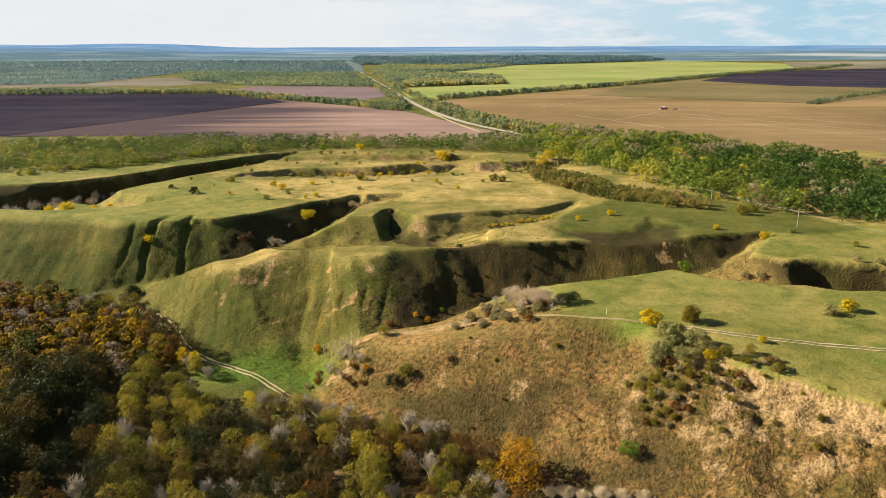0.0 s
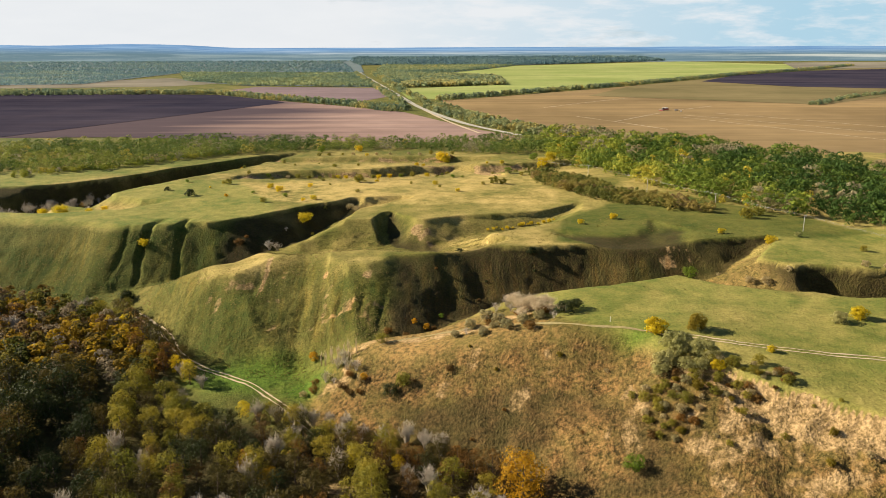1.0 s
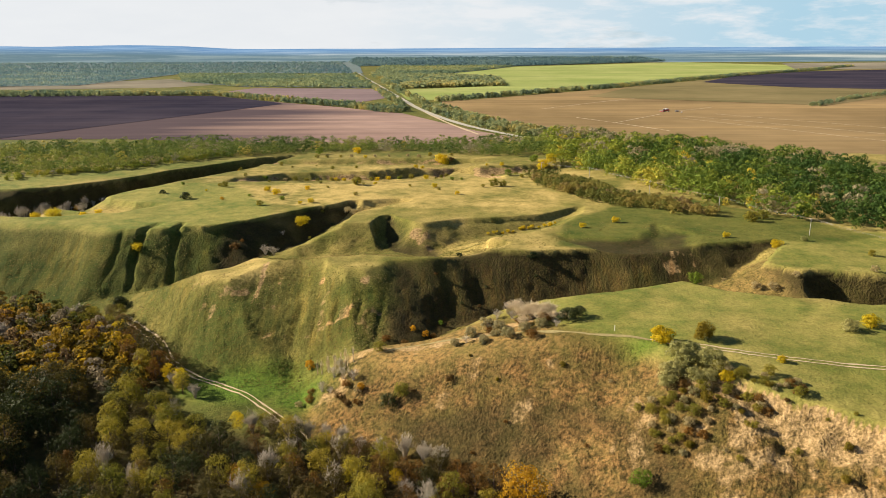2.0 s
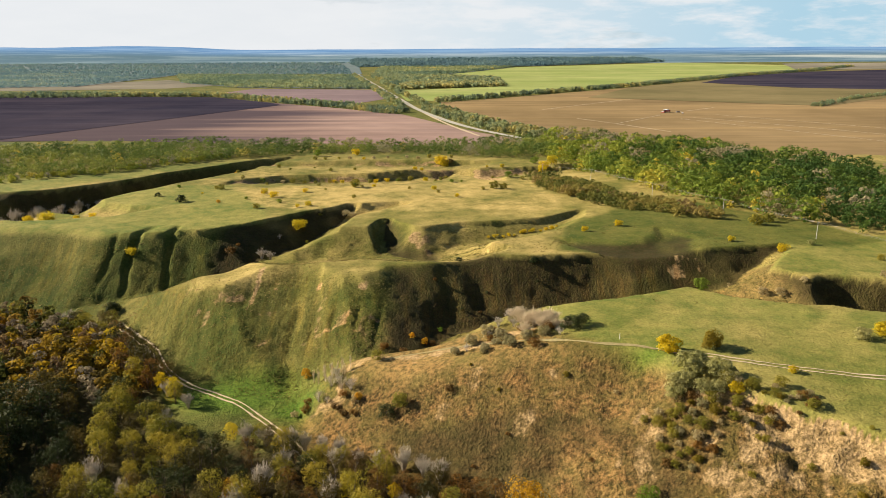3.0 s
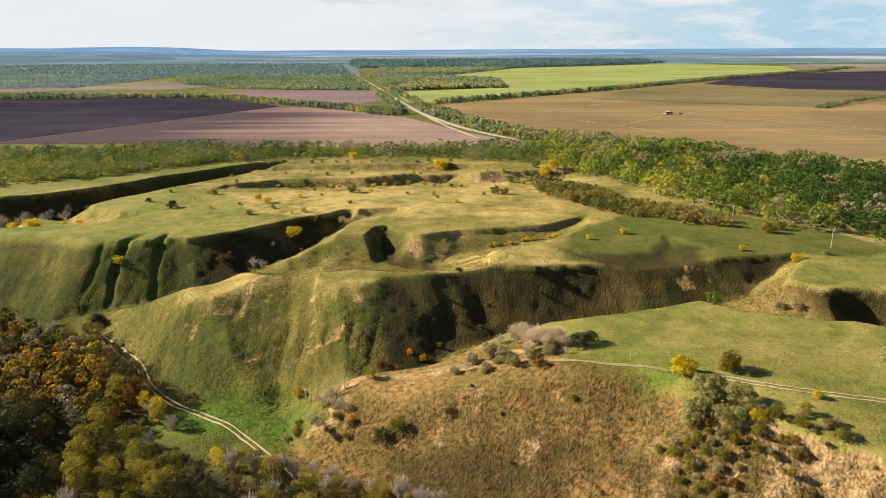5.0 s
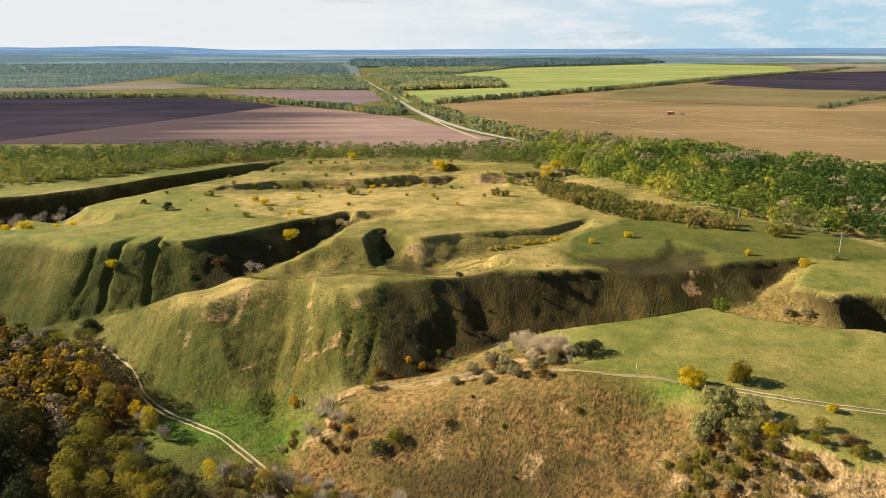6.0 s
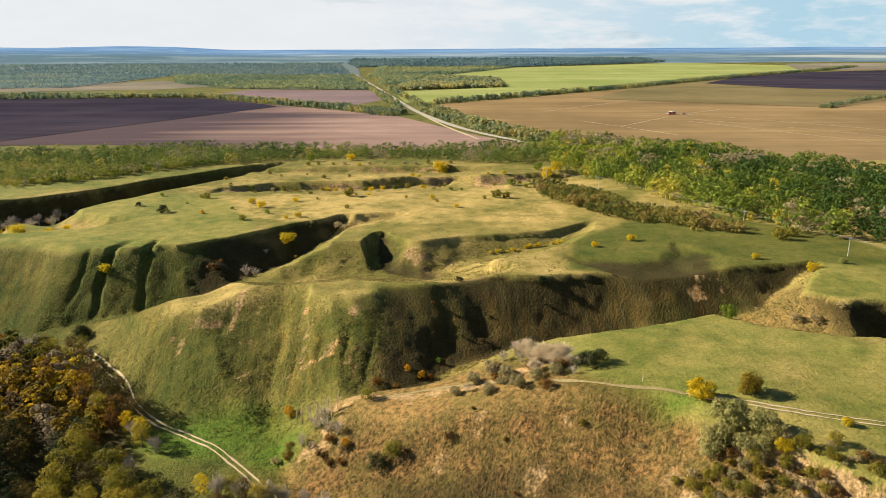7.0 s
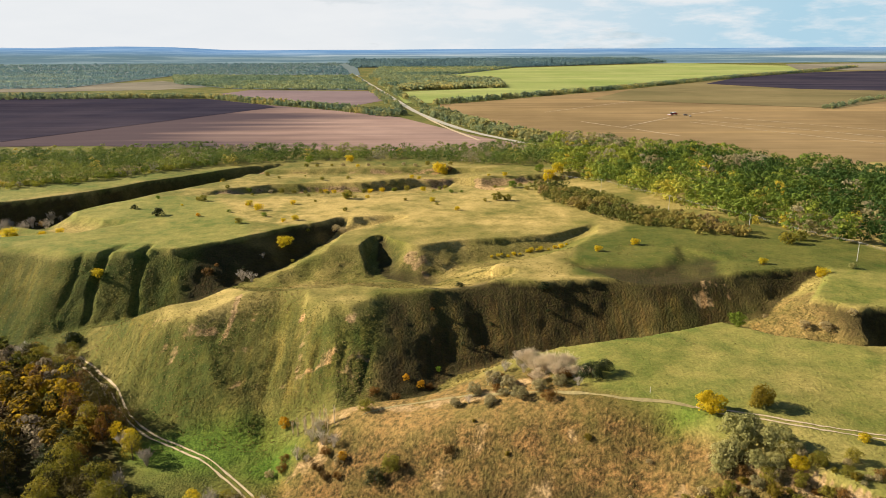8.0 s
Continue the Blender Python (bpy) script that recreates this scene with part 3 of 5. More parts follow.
bare = np.maximum(bare, step(0.25, 0.8, W3(X, Y, 11, 3)) * dry * 0.55)
bare = np.maximum(bare, (0.36 + 0.3 * W2(X, Y, 9, 3)) * step(0.5, 2.0, DROP) * soft(X, Y, [(70, 212), (95, 192), (150, 150), (120, 110), (60, 165)]))
tail, _, _, _ = along(X, Y, [(30, 258), (8, 256), (-8, 260), (-28, 266)])
bare = np.maximum(bare, np.exp(-(tail / 3.0) ** 2) * 0.7)
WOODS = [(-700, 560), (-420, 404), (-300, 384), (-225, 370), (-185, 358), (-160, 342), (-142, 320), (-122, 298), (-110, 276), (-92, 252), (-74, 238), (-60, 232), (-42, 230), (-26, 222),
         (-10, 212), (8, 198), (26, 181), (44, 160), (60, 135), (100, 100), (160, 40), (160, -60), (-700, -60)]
# leaf litter on the valley wood's floor takes the same darkened tone
scrub_shade = np.maximum(scrub_shade, soft(WX, WY, WOODS) * 0.95)
scrub_shade = np.maximum(scrub_shade, 0.7 * step(-0.7, 0.5, W3(X, Y, 15, 3)) * soft(WX, WY, [(-16, 230), (6, 224), (24, 222), (46, 212), (58, 194), (66, 172), (40, 160), (0, 195)]))
HUMP = [(100, 312), (116, 298), (140, 292), (152, 300), (156, 318), (140, 342), (122, 330)]
dry = np.maximum(dry, step(1.0, 3.0, DROP) * soft(X, Y, HUMP) * 0.6)
streak, _, _, _ = along(X + 0.8 * W1(X, Y, 8, 2), Y, [(-81.2, 343), (-81.4, 331), (-82, 319), (-82.5, 314)])
bare = np.maximum(bare, 0.85 * np.exp(-(streak / 1.6) ** 2))
bare = np.maximum(bare, 0.7 * step(0.55, 1.0, W3(X, Y, 9, 3)) * step(3, 7, DROP) * soft(X, Y, [(-110, 330), (-40, 330), (-40, 296), (-70, 296), (-110, 310)]))
for line in RAVINES[-3:]:
    d, _, sd, _ = along(WX, WY, line)
    bare = np.maximum(bare, 1.0 * step(0.6, 1.6, DROP) * (sd > 0) * step(12, 8, d) * step(-0.5, 0.3, W2(X, Y, 16, 2)))
bare = np.maximum(bare, 0.66 * np.exp(-((WX - 106) ** 2 / 7 ** 2 + (WY - 338) ** 2 / 4 ** 2)) * step(0.5, 1.5, DROP))
bare = np.maximum(bare, 0.62 * step(0.35, 0.85, W4(X, Y, 8, 3)) * step(2, 6, DROP) * soft(X, Y, [(-80, 345), (-20, 345), (-22, 296), (-60, 290), (-84, 312)]))
straw = 0.8 * soft(WX, WY, [(-150, 490), (-95, 455), (-40, 440), (70, 440), (76, 520), (60, 640), (-20, 660), (-140, 640), (-180, 560)]) * step(-0.9, 0.5, W2(X, Y, 45, 3))
straw = np.maximum(straw, 0.75 * soft(WX, WY, [(-70, 375), (-10, 362), (48, 352), (56, 398), (-10, 400), (-60, 398)]) * step(-0.7, 0.4, W1(X, Y, 30, 3)))
straw = np.maximum(straw, 0.4 * step(0.3, 1.5, DROP) * soft(WX, WY, HUMP))
straw = np.maximum(straw, 0.6 * step(0.15, 0.7, W3(X, Y, 30, 3)) * (X > 20) * (Y < 300))
# steep grassed faces where run-off has combed the turf
ribs = step(2, 7, DROP) * step(-0.9, 0.5, W1(X, Y, 40, 2)) * soft(X, Y, [(-260, 340), (-260, 430), (-120, 420), (-60, 352), (-20, 340), (118, 350), (118, 300), (-10, 272), (-56, 270), (-130, 296)])
bare = np.maximum(bare, 0.48 * step(-0.5, 0.6, W2(1.6 * X, 0.5 * Y, 7, 3)) * soft(WX, WY, [(-59, 321), (-41, 311), (-29, 309), (-27, 283), (-46, 289), (-58, 298), (-55, 308)]))
bare = np.maximum(bare, 0.5 * step(-0.4, 0.5, W3(X, Y, 8, 3)) * soft(WX, WY, [(-119, 337), (-97, 325), (-80, 323), (-71, 324), (-70, 316), (-78, 311), (-93, 315), (-114, 328)]))
bare = np.maximum(bare, 0.9 * np.exp(-((X + 33.6) ** 2 + (Y - 314) ** 2) / 7.0) + 0.9 * np.exp(-((X + 26) ** 2 + (Y - 296) ** 2) / 2.5))
bare = np.maximum(bare, 0.66 * step(-0.4, 0.6, W4(2.2 * X, 0.6 * Y, 6, 3)) * soft(X, Y, [(104, 346), (118, 347.5), (117, 338), (104, 337)]))
bare = np.maximum(bare, 0.75 * soft(WX, WY, [(-22, 404), (-18, 396), (-12, 388), (-6, 384), (2, 392), (-8, 400)]) * step(-0.5, 0.5, W2(X, Y, 7, 2)))
crest, _, _, _ = along(X, Y, [(-112, 343), (-82, 353), (-40, 352), (-16, 346), (10, 352), (50, 352)])
straw = np.maximum(straw, 0.7 * np.exp(-(crest / 6) ** 2))
near = step(760, 560, Y)
nx, ny = len(GX), len(GY)
i = (np.arange(ny - 1)[:, None] * nx + np.arange(nx - 1)[None, :]).ravel()
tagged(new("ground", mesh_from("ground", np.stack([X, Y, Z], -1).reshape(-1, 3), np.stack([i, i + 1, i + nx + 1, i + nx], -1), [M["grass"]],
       {"dry": (dry * near).ravel(), "straw": (straw * near).ravel(), "meadow": (meadow * near).ravel(), "rough": (0.62 + 0.32 * step(0.5, 4, DROP) + 0.06 * dry).ravel(), "ribs": (ribs * near).ravel(), "pasture": np.maximum(pasture * near, 0.75 * (1 - near)).ravel(), "lush": (lush * near).ravel(), "scrub_shade": (scrub_shade * near).ravel(), "bare": (bare * near).ravel()}, True)),
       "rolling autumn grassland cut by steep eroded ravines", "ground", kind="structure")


def sheet(name, poly, mat, lift, label, category="field", gap=40.0):
    """Farmland: a polygon laid on the land, cut fine enough to follow it."""
    bm = bmesh.new()
    bm.faces.new([bm.verts.new((x, y, 0)) for x, y in poly])
    ys = [p[1] for p in poly]
    y = min(ys) + gap
    while y < max(ys):
        geom = bm.verts[:] + bm.edges[:] + bm.faces[:]
        bmesh.ops.bisect_plane(bm, geom=geom, plane_co=(0, y, 0), plane_no=(0, 1, 0))
        gap2 = gap * max(1, y / 1500)
        y += gap2
    co = np.array([v.co[:2] for v in bm.verts])
    for v, z in zip(bm.verts, plateau(co[:, 0], co[:, 1])):
        v.co.z = z + lift
    me = bpy.data.meshes.new(name)
    bm.to_mesh(me)
    bm.free()
    me.materials.append(mat)
    return tagged(new(name, me), label, category, kind="structure")


sheet("ploughed_field", [(-1500, 770), (-345, 790), (-140, 745), (20, 735), (92, 770), (40, 850), (-55, 1075), (-160, 1190), (-300, 1320), (-440, 1470), (-850, 1530), (-1700, 1590)],
      M["ploughed_brown"], 0.3, "wide ploughed field of dark reddish-brown earth")
# dark overlay on the same field: its cloud shadow put into colour
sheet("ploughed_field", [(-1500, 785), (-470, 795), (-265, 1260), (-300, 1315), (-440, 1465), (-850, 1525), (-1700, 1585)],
      M["ploughed_dark"], 0.6, "part of the ploughed field painted dark for cloud shade")
sheet("ploughed_field", [(880, 2275), (1268, 2623), (1644, 2761), (1003, 1555), (776, 1673), (655, 1911)], M["ploughed_dark"], 1.1, "far ploughed field in a blackish tone")
sheet("ploughed_field", [(-470, 1560), (-430, 1750), (-140, 1690), (-95, 1420), (-140, 1290), (-300, 1400)], M["ploughed_far"], 0.3, "distant ploughed field of brown earth with a mauve haze tint")
sheet("stubble_field", [(110, 830), (-10, 1150), (0, 1300), (130, 1420), (420, 1715), (890, 2260), (1200, 2560), (1240, 1500), (900, 620), (330, 480), (190, 700)],
      M["stubble"], 0.3, "wide harvested field with pale drilling lines")
sheet("stubble_field", [(270, 1400), (420, 1700), (890, 2255), (1600, 2900), (2600, 2900), (2000, 1600), (1250, 1350), (900, 1450), (600, 1180)],
      M["stubble_far"], 0.7, "far harvested field of olive-brown stubble")
sheet("wheat_field", [(-60, 1330), (-100, 1640), (150, 1800), (160, 2200), (-20, 2450), (30, 2700), (300, 3150), (1100, 3500), (1640, 3050), (890, 2330), (410, 1770), (120, 1470), (-20, 1330)],
      M["winter_green"], 0.5, "broad field of young yellow-green wheat")
sheet("pasture", [(-1120, 1700), (-1050, 1900), (-800, 2230), (-640, 2040), (-560, 1900), (-640, 1780), (-900, 1720)], M["pale_field"], 0.4, "pale dry pasture between tree belts")


def distance_material():
    """The hazy country before the skyline: bands of wood and pale field, with haze painted in as bluish colour and a
    faint glow.
    """
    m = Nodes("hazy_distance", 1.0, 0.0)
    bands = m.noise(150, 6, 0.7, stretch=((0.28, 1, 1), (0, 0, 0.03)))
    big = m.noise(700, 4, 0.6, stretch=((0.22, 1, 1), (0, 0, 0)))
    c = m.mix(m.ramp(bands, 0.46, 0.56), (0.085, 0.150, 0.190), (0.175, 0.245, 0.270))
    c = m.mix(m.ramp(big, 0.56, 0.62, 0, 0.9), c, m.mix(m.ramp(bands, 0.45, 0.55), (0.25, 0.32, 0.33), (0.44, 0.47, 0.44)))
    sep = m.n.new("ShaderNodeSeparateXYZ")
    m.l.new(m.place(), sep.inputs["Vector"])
    # thicker haze towards the skyline, painted as a bluer tone
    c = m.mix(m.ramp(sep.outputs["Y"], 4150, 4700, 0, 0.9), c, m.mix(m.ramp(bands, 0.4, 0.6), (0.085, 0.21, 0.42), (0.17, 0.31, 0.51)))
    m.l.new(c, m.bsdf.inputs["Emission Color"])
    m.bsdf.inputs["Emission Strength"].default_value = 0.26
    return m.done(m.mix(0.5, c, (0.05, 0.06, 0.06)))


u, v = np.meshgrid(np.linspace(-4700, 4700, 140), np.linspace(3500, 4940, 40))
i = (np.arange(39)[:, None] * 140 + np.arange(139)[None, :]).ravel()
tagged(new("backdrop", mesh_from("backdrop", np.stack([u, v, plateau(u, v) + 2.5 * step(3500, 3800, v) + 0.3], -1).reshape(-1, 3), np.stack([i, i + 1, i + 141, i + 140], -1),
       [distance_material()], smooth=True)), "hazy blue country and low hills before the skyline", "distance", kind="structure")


def ribbon(name, line, width, mat, lift, label, category, wander=0.0, sub=3.0):
    """A strip of track laid on the land along a line."""
    pts = []
    for a, b in zip(line[:-1], line[1:]):
        n = max(1, int(math.dist(a, b) / sub))
        pts += [(a[0] + (b[0] - a[0]) * k / n, a[1] + (b[1] - a[1]) * k / n) for k in range(n)]
    pts = np.array(pts + [line[-1]], float)
    for _ in range(6):
        pts[1:-1] = (pts[:-2] + 2 * pts[1:-1] + pts[2:]) / 4
    tan = np.gradient(pts, axis=0)
    tan /= np.linalg.norm(tan, axis=1)[:, None]
    nor = np.stack([-tan[:, 1], tan[:, 0]], 1)
    w = width * (1 + wander * W2(pts[:, 0], pts[:, 1], 6, 2))[:, None]
    rows = [pts + nor * w * k for k in (-0.5, -0.17, 0.17, 0.5)]
    v = np.stack(rows, 1)
    z = ground(v[..., 0], v[..., 1]) + lift
    v = np.concatenate([v, z[..., None]], -1).reshape(-1, 3)
    j = np.arange(len(pts) - 1)[:, None] * 4 + np.arange(3)[None, :]
    j = j.ravel()
    return mesh_from(name, v, np.stack([j, j + 1, j + 5, j + 4], -1), [mat], smooth=True)


def track(name, line, gauge, rut, label, lift=0.14):
    """A two-rut farm track: a thing with a rut on either side."""
    pts = np.array(line, float)
    tan = np.gradient(pts, axis=0)
    tan /= np.linalg.norm(tan, axis=1)[:, None]
    nor = np.stack([-tan[:, 1], tan[:, 0]], 1)
    base = tagged(new(name), label, "track", kind="structure")
    for k in (-0.5, 0.5):
        part("rut", ribbon("rut", [tuple(p) for p in pts + nor * gauge * k], rut, M["dirt"], lift, "", "", 0.5, 1.5), base)


VALLEY_TRACK = [(-150, 339), (-136, 324), (-122.5, 310), (-111.5, 294), (-99, 281), (-86.5, 273), (-74, 264.5), (-65.7, 256.5), (-58.5, 249), (-50, 239), (-40, 224)]
track("farm_track", VALLEY_TRACK, 2.0, 0.65, "pale two-rut farm track along the valley floor")
track("farm_track", [(66, 230), (69, 226.5), (77, 224), (86, 220), (96, 216.3), (107, 212.8), (118, 209.8), (150, 201)], 2.0, 0.55, "pale two-rut farm track across the meadow")
path = tagged(new("foot_path"), "narrow worn path along the hill's crest", "path", kind="structure")
part("rut", ribbon("rut", [(65, 229), (62, 232), (50, 236), (38, 243), (27, 249), (17, 254), (7, 259), (-4, 262), (-15, 263), (-24, 260)], 1.1, M["worn"], 0.10, "", "", 0.5, 1.5), path)
tagged(new("country_road", ribbon("country_road", [(92, 775), (60, 835), (31, 896), (-5, 1020), (-38, 1161), (-113, 1596), (-253, 2400), (-335, 2950), (-402, 3340), (-424, 3470)], 8.5, M["gravel_road"], 0.8, "", "", 0.1, 20)),
       "pale straight country road between tree belts", "road", kind="structure")
tagged(new("side_track", ribbon("side_track", [(40, 814), (8, 930), (-19, 1063), (-38, 1161)], 4, M["dirt"], 0.7, "", "", 0.2, 20)),
       "pale dirt track beside the country road", "track", kind="structure")

for line in ([(305, 1049), (261, 992), (216, 934)], [(313, 990), (387, 851), (445, 741)], [(328, 1014), (419, 893), (479, 798)], [(341, 1093), (375, 1121), (417, 1162)], [(179, 1003), (221, 920), (255, 843)], [(378, 1046), (447, 954), (514, 859)], [(152, 1141), (266, 1275), (343, 1353)]):
    tagged(new("field_track", ribbon("field_track", line, 1.8, M["dirt"], 0.55, "", "", 0.4, 12)), "pale wheel track across the stubble field", "track", kind="structure")
sheet("pasture", [(-1500, 1850), (-1480, 2020), (-1000, 2150), (-820, 2060)], M["pale_field"], 0.6, "pale dry pasture between tree belts")
sheet("pasture", [(-700, 2620), (-680, 2900), (-430, 2980), (-380, 2700)], M["pale_field"], 0.6, "pale dry pasture between tree belts")
sheet("pasture", [(1300, 2780), (1500, 3350), (2600, 3450), (2500, 2950)], M["pale_field"], 0.9, "pale dry pasture beyond the tree belt")

# ---- trees ----
def leaf_cloud(seed, height, radius, lobes, leaves, leaf, low=0.25, flat=1.0, loose=0.2):
    """Leaf clumps of one tree as quads (n, 4, 3): lobes round the axis, leaves over each lobe's skin."""
    g = np.random.default_rng(seed)
    quads = []
    for k in range(lobes):
        u = (k + 0.5) / lobes
        hz = height * (low + (1 - low) * u) * g.uniform(0.85, 1.0)
        reach = radius * math.sqrt(max(0.05, 1 - (2 * u - 0.85) ** 2 / 1.4)) * g.uniform(0.35, 0.8)
        a = k * 2.4 + g.uniform(-0.5, 0.5)
        r = radius * g.uniform(0.26, 0.58)
        c = np.array([math.cos(a) * reach, math.sin(a) * reach, min(hz, height - r * 0.8)])
        n = g.normal(size=(leaves, 3))
        n[:, 2] = np.abs(n[:, 2]) * 1.0 - 0.35
        n /= np.linalg.norm(n, axis=1)[:, None]
        p = c + n * r * g.uniform(0.72, 1.12, (leaves, 1)) * np.array([1, 1, 0.85 * flat])
        m = n + g.normal(scale=loose, size=(leaves, 3))
        m /= np.linalg.norm(m, axis=1)[:, None]
        t = np.cross(m, g.normal(size=(leaves, 3)))
        t /= np.linalg.norm(t, axis=1)[:, None]
        b = np.cross(m, t)
        s = leaf * g.uniform(0.55, 1.25, (leaves, 1))
        quads.append(np.stack([p - t * s, p - b * s * 0.7, p + t * s, p + b * s * 0.7], 1))
    q = np.concatenate(quads)
    q[..., 2] = np.maximum(q[..., 2], height * 0.04)
    return q


def quad_mesh(name, quads, mats, attrs=None):
    n = len(quads)
    return mesh_from(name, quads.reshape(-1, 3), np.arange(4 * n).reshape(n, 4), mats, attrs)


def limb(points, radii, sides=5):
    """A tapered round limb along points: verts and quads."""
    pts = np.array(points, float)
    tan = np.gradient(pts, axis=0)
    v, f = [], []
    for k, (p, t, r) in enumerate(zip(pts, tan, radii)):
        q = Vector(t).to_track_quat("Z", "Y")
        for j in range(sides):
            a = 2 * math.pi * j / sides
            v.append(tuple(Vector(p) + q @ Vector((r * math.cos(a), r * math.sin(a), 0))))
        if k:
            for j in range(sides):
                a0, b0 = (k - 1) * sides + j, (k - 1) * sides + (j + 1) % sides
                f.append((a0, b0, b0 + sides, a0 + sides))
    return v, f


def limbs_mesh(name, pieces, mat):
    v, f = [], []
    for pv, pf in pieces:
        o = len(v)
        v += pv
        f += [tuple(i + o for i in q) for q in pf]
    return mesh_from(name, v, f, [mat], smooth=True)


def trunk_mesh(seed, height, radius, thick):
    g = random.Random(seed)
    pieces = [limb([(0, 0, -0.8), (g.uniform(-.2, .2), g.uniform(-.2, .2), height * .35), (g.uniform(-.5, .5), g.uniform(-.5, .5), height * .8)], [thick * 1.25, thick * .8, thick * .25], 6)]
    for k in range(5):
        a, h = k * 2.2 + g.uniform(0, 1), height * g.uniform(.22, .5)
        d = radius * g.uniform(.5, .85)
        pieces.append(limb([(0, 0, h), (math.cos(a) * d * .5, math.sin(a) * d * .5, h + height * .12), (math.cos(a) * d, math.sin(a) * d, h + height * g.uniform(.2, .36))],
                           [thick * .5, thick * .3, thick * .1], 4))
    return limbs_mesh("trunk", pieces, M["trunk"])


def twig_mesh(seed, height, radius, stems, mat, forks=3, stout=1.0):
    """A leafless shrub or tree: stems that fork upward and outward into fine twigs."""
    g = random.Random(seed)
    pieces = []
    for k in range(stems):
        a = k * 2.4 + g.uniform(-.5, .5)
        lean = radius * g.uniform(.1, 1.0)
        top = (math.cos(a) * lean, math.sin(a) * lean, height * g.uniform(.6, 1.0) * (1 - .25 * lean / radius))
        mid = (top[0] * .45, top[1] * .45, height * g.uniform(.3, .45))
        pieces.append(limb([(top[0] * .08, top[1] * .08, -.3), mid, top], [height * .010 * stout, height * .007 * stout, height * .003 * stout], 3))
        for j in range(forks):
            u = g.uniform(.1, .95)
            s = [mid[i] + (top[i] - mid[i]) * u for i in range(3)]
            b = g.uniform(0, 6.3)
            r = radius * g.uniform(.15, .42)
            e = (s[0] + math.cos(b) * r, s[1] + math.sin(b) * r, s[2] + height * g.uniform(.04, .22))
            pieces.append(limb([s, e], [height * .0045 * stout, height * .0028 * stout], 3))
    return limbs_mesh("bare_crown", pieces, mat)


def make_tree(name, kind, seed, height, radius, lobes, leaves, leaf, label, category="tree", group="", low=0.25, thick=None, flat=1.0):
    base = tagged(new(name), label, category, group)
    part("trunk", trunk_mesh(seed, height, radius, thick or height * 0.022), base)
    part("crown", quad_mesh("crown", leaf_cloud(seed, height, radius, lobes, leaves, leaf, low, flat), [M[kind]]), base)
    return base


def make_bare(name, seed, height, radius, stems, label, category="tree", group="", forks=4, twigs="bare_twigs", stout=1.0):
    base = tagged(new(name), label, category, group)
    part("bare_crown", twig_mesh(seed, height, radius, stems, M[twigs], forks, stout), base)
    return base


def put(ob, x, y, turn=0.0, size=1.0, sink=0.1):
    ob.matrix_basis = Matrix.LocRotScale((x, y, gz(x, y) - sink), Euler((0, 0, turn)), (size, size, size * random.uniform(0.92, 1.08)))
    return ob


PLACED = set()


def plant(proto, x, y, size=None):
    """The kind's first tree goes to the first place, copies to the rest."""
    size = size or random.uniform(0.8, 1.2)
    if proto.name not in PLACED:
        PLACED.add(proto.name)
        return put(proto, x, y, random.uniform(0, 6.3), size)
    return put(copy_thing(proto, Matrix.Identity(4)), x, y, random.uniform(0, 6.3), size)


def stand(name, points, mat, heights, label, tints, leaves=16, lobes=5, leaf=1.3, category="woodland", seed=3, slim=0.42, low=0.1):
    """Many trees of one wood as one mesh; each has its own shape, turn, size and leaf tint."""
    g = np.random.default_rng(seed)
    forms = [leaf_cloud(seed * 50 + k, 1.0, slim, lobes, leaves, leaf, low) for k in range(10)]
    qs, ts = [], []
    points = points[np.abs(points[:, 0]) < 50 + 0.65 * points[:, 1]]
    zs = ground(points[:, 0], points[:, 1], False)
    for (x, y), z in zip(points, zs):
        h = g.uniform(*heights)
        f = forms[g.integers(10)]
        a = g.uniform(0, 6.3)
        rot = np.array([[math.cos(a), -math.sin(a), 0], [math.sin(a), math.cos(a), 0], [0, 0, 1]])
        w = h * g.uniform(0.85, 1.25)
        q = f @ rot.T * np.array([w, w, h]) + np.array([x, y, z - 0.1])
        qs.append(q)
        ts.append(np.full(len(q) * 4, tints(x, y, g)))
    q = np.concatenate(qs)
    return tagged(new(name, quad_mesh(name, q, [mat], {"tint": np.concatenate(ts)})), label, category, kind="stuff")


def scatter(poly, gap, seed, jitter=0.45):
    g = np.random.default_rng(seed)
    xs, ys = [p[0] for p in poly], [p[1] for p in poly]
    u, v = np.meshgrid(np.arange(min(xs), max(xs), gap), np.arange(min(ys), max(ys), gap))
    u = u + g.uniform(-jitter, jitter, u.shape) * gap
    v = v + g.uniform(-jitter, jitter, v.shape) * gap
    keep = inside(u, v, poly)
    return np.stack([u[keep], v[keep]], -1)


def clear_of(points, line, gap):
    return points[along(points[:, 0], points[:, 1], line)[0] > gap]


def strip(line, width, gap, seed):
    """Points along a belt of trees."""
    g = np.random.default_rng(seed)
    pts = []
    for a, b in zip(line[:-1], line[1:]):
        n = max(1, int(math.dist(a, b) * width / gap / gap))
        t = g.uniform(0, 1, n)
        w = g.uniform(-0.5, 0.5, n) * width
        l = math.dist(a, b)
        nx_, ny_ = -(b[1] - a[1]) / l, (b[0] - a[0]) / l
        pts.append(np.stack([a[0] + (b[0] - a[0]) * t + nx_ * w, a[1] + (b[1] - a[1]) * t + ny_ * w], -1))
    return np.concatenate(pts)


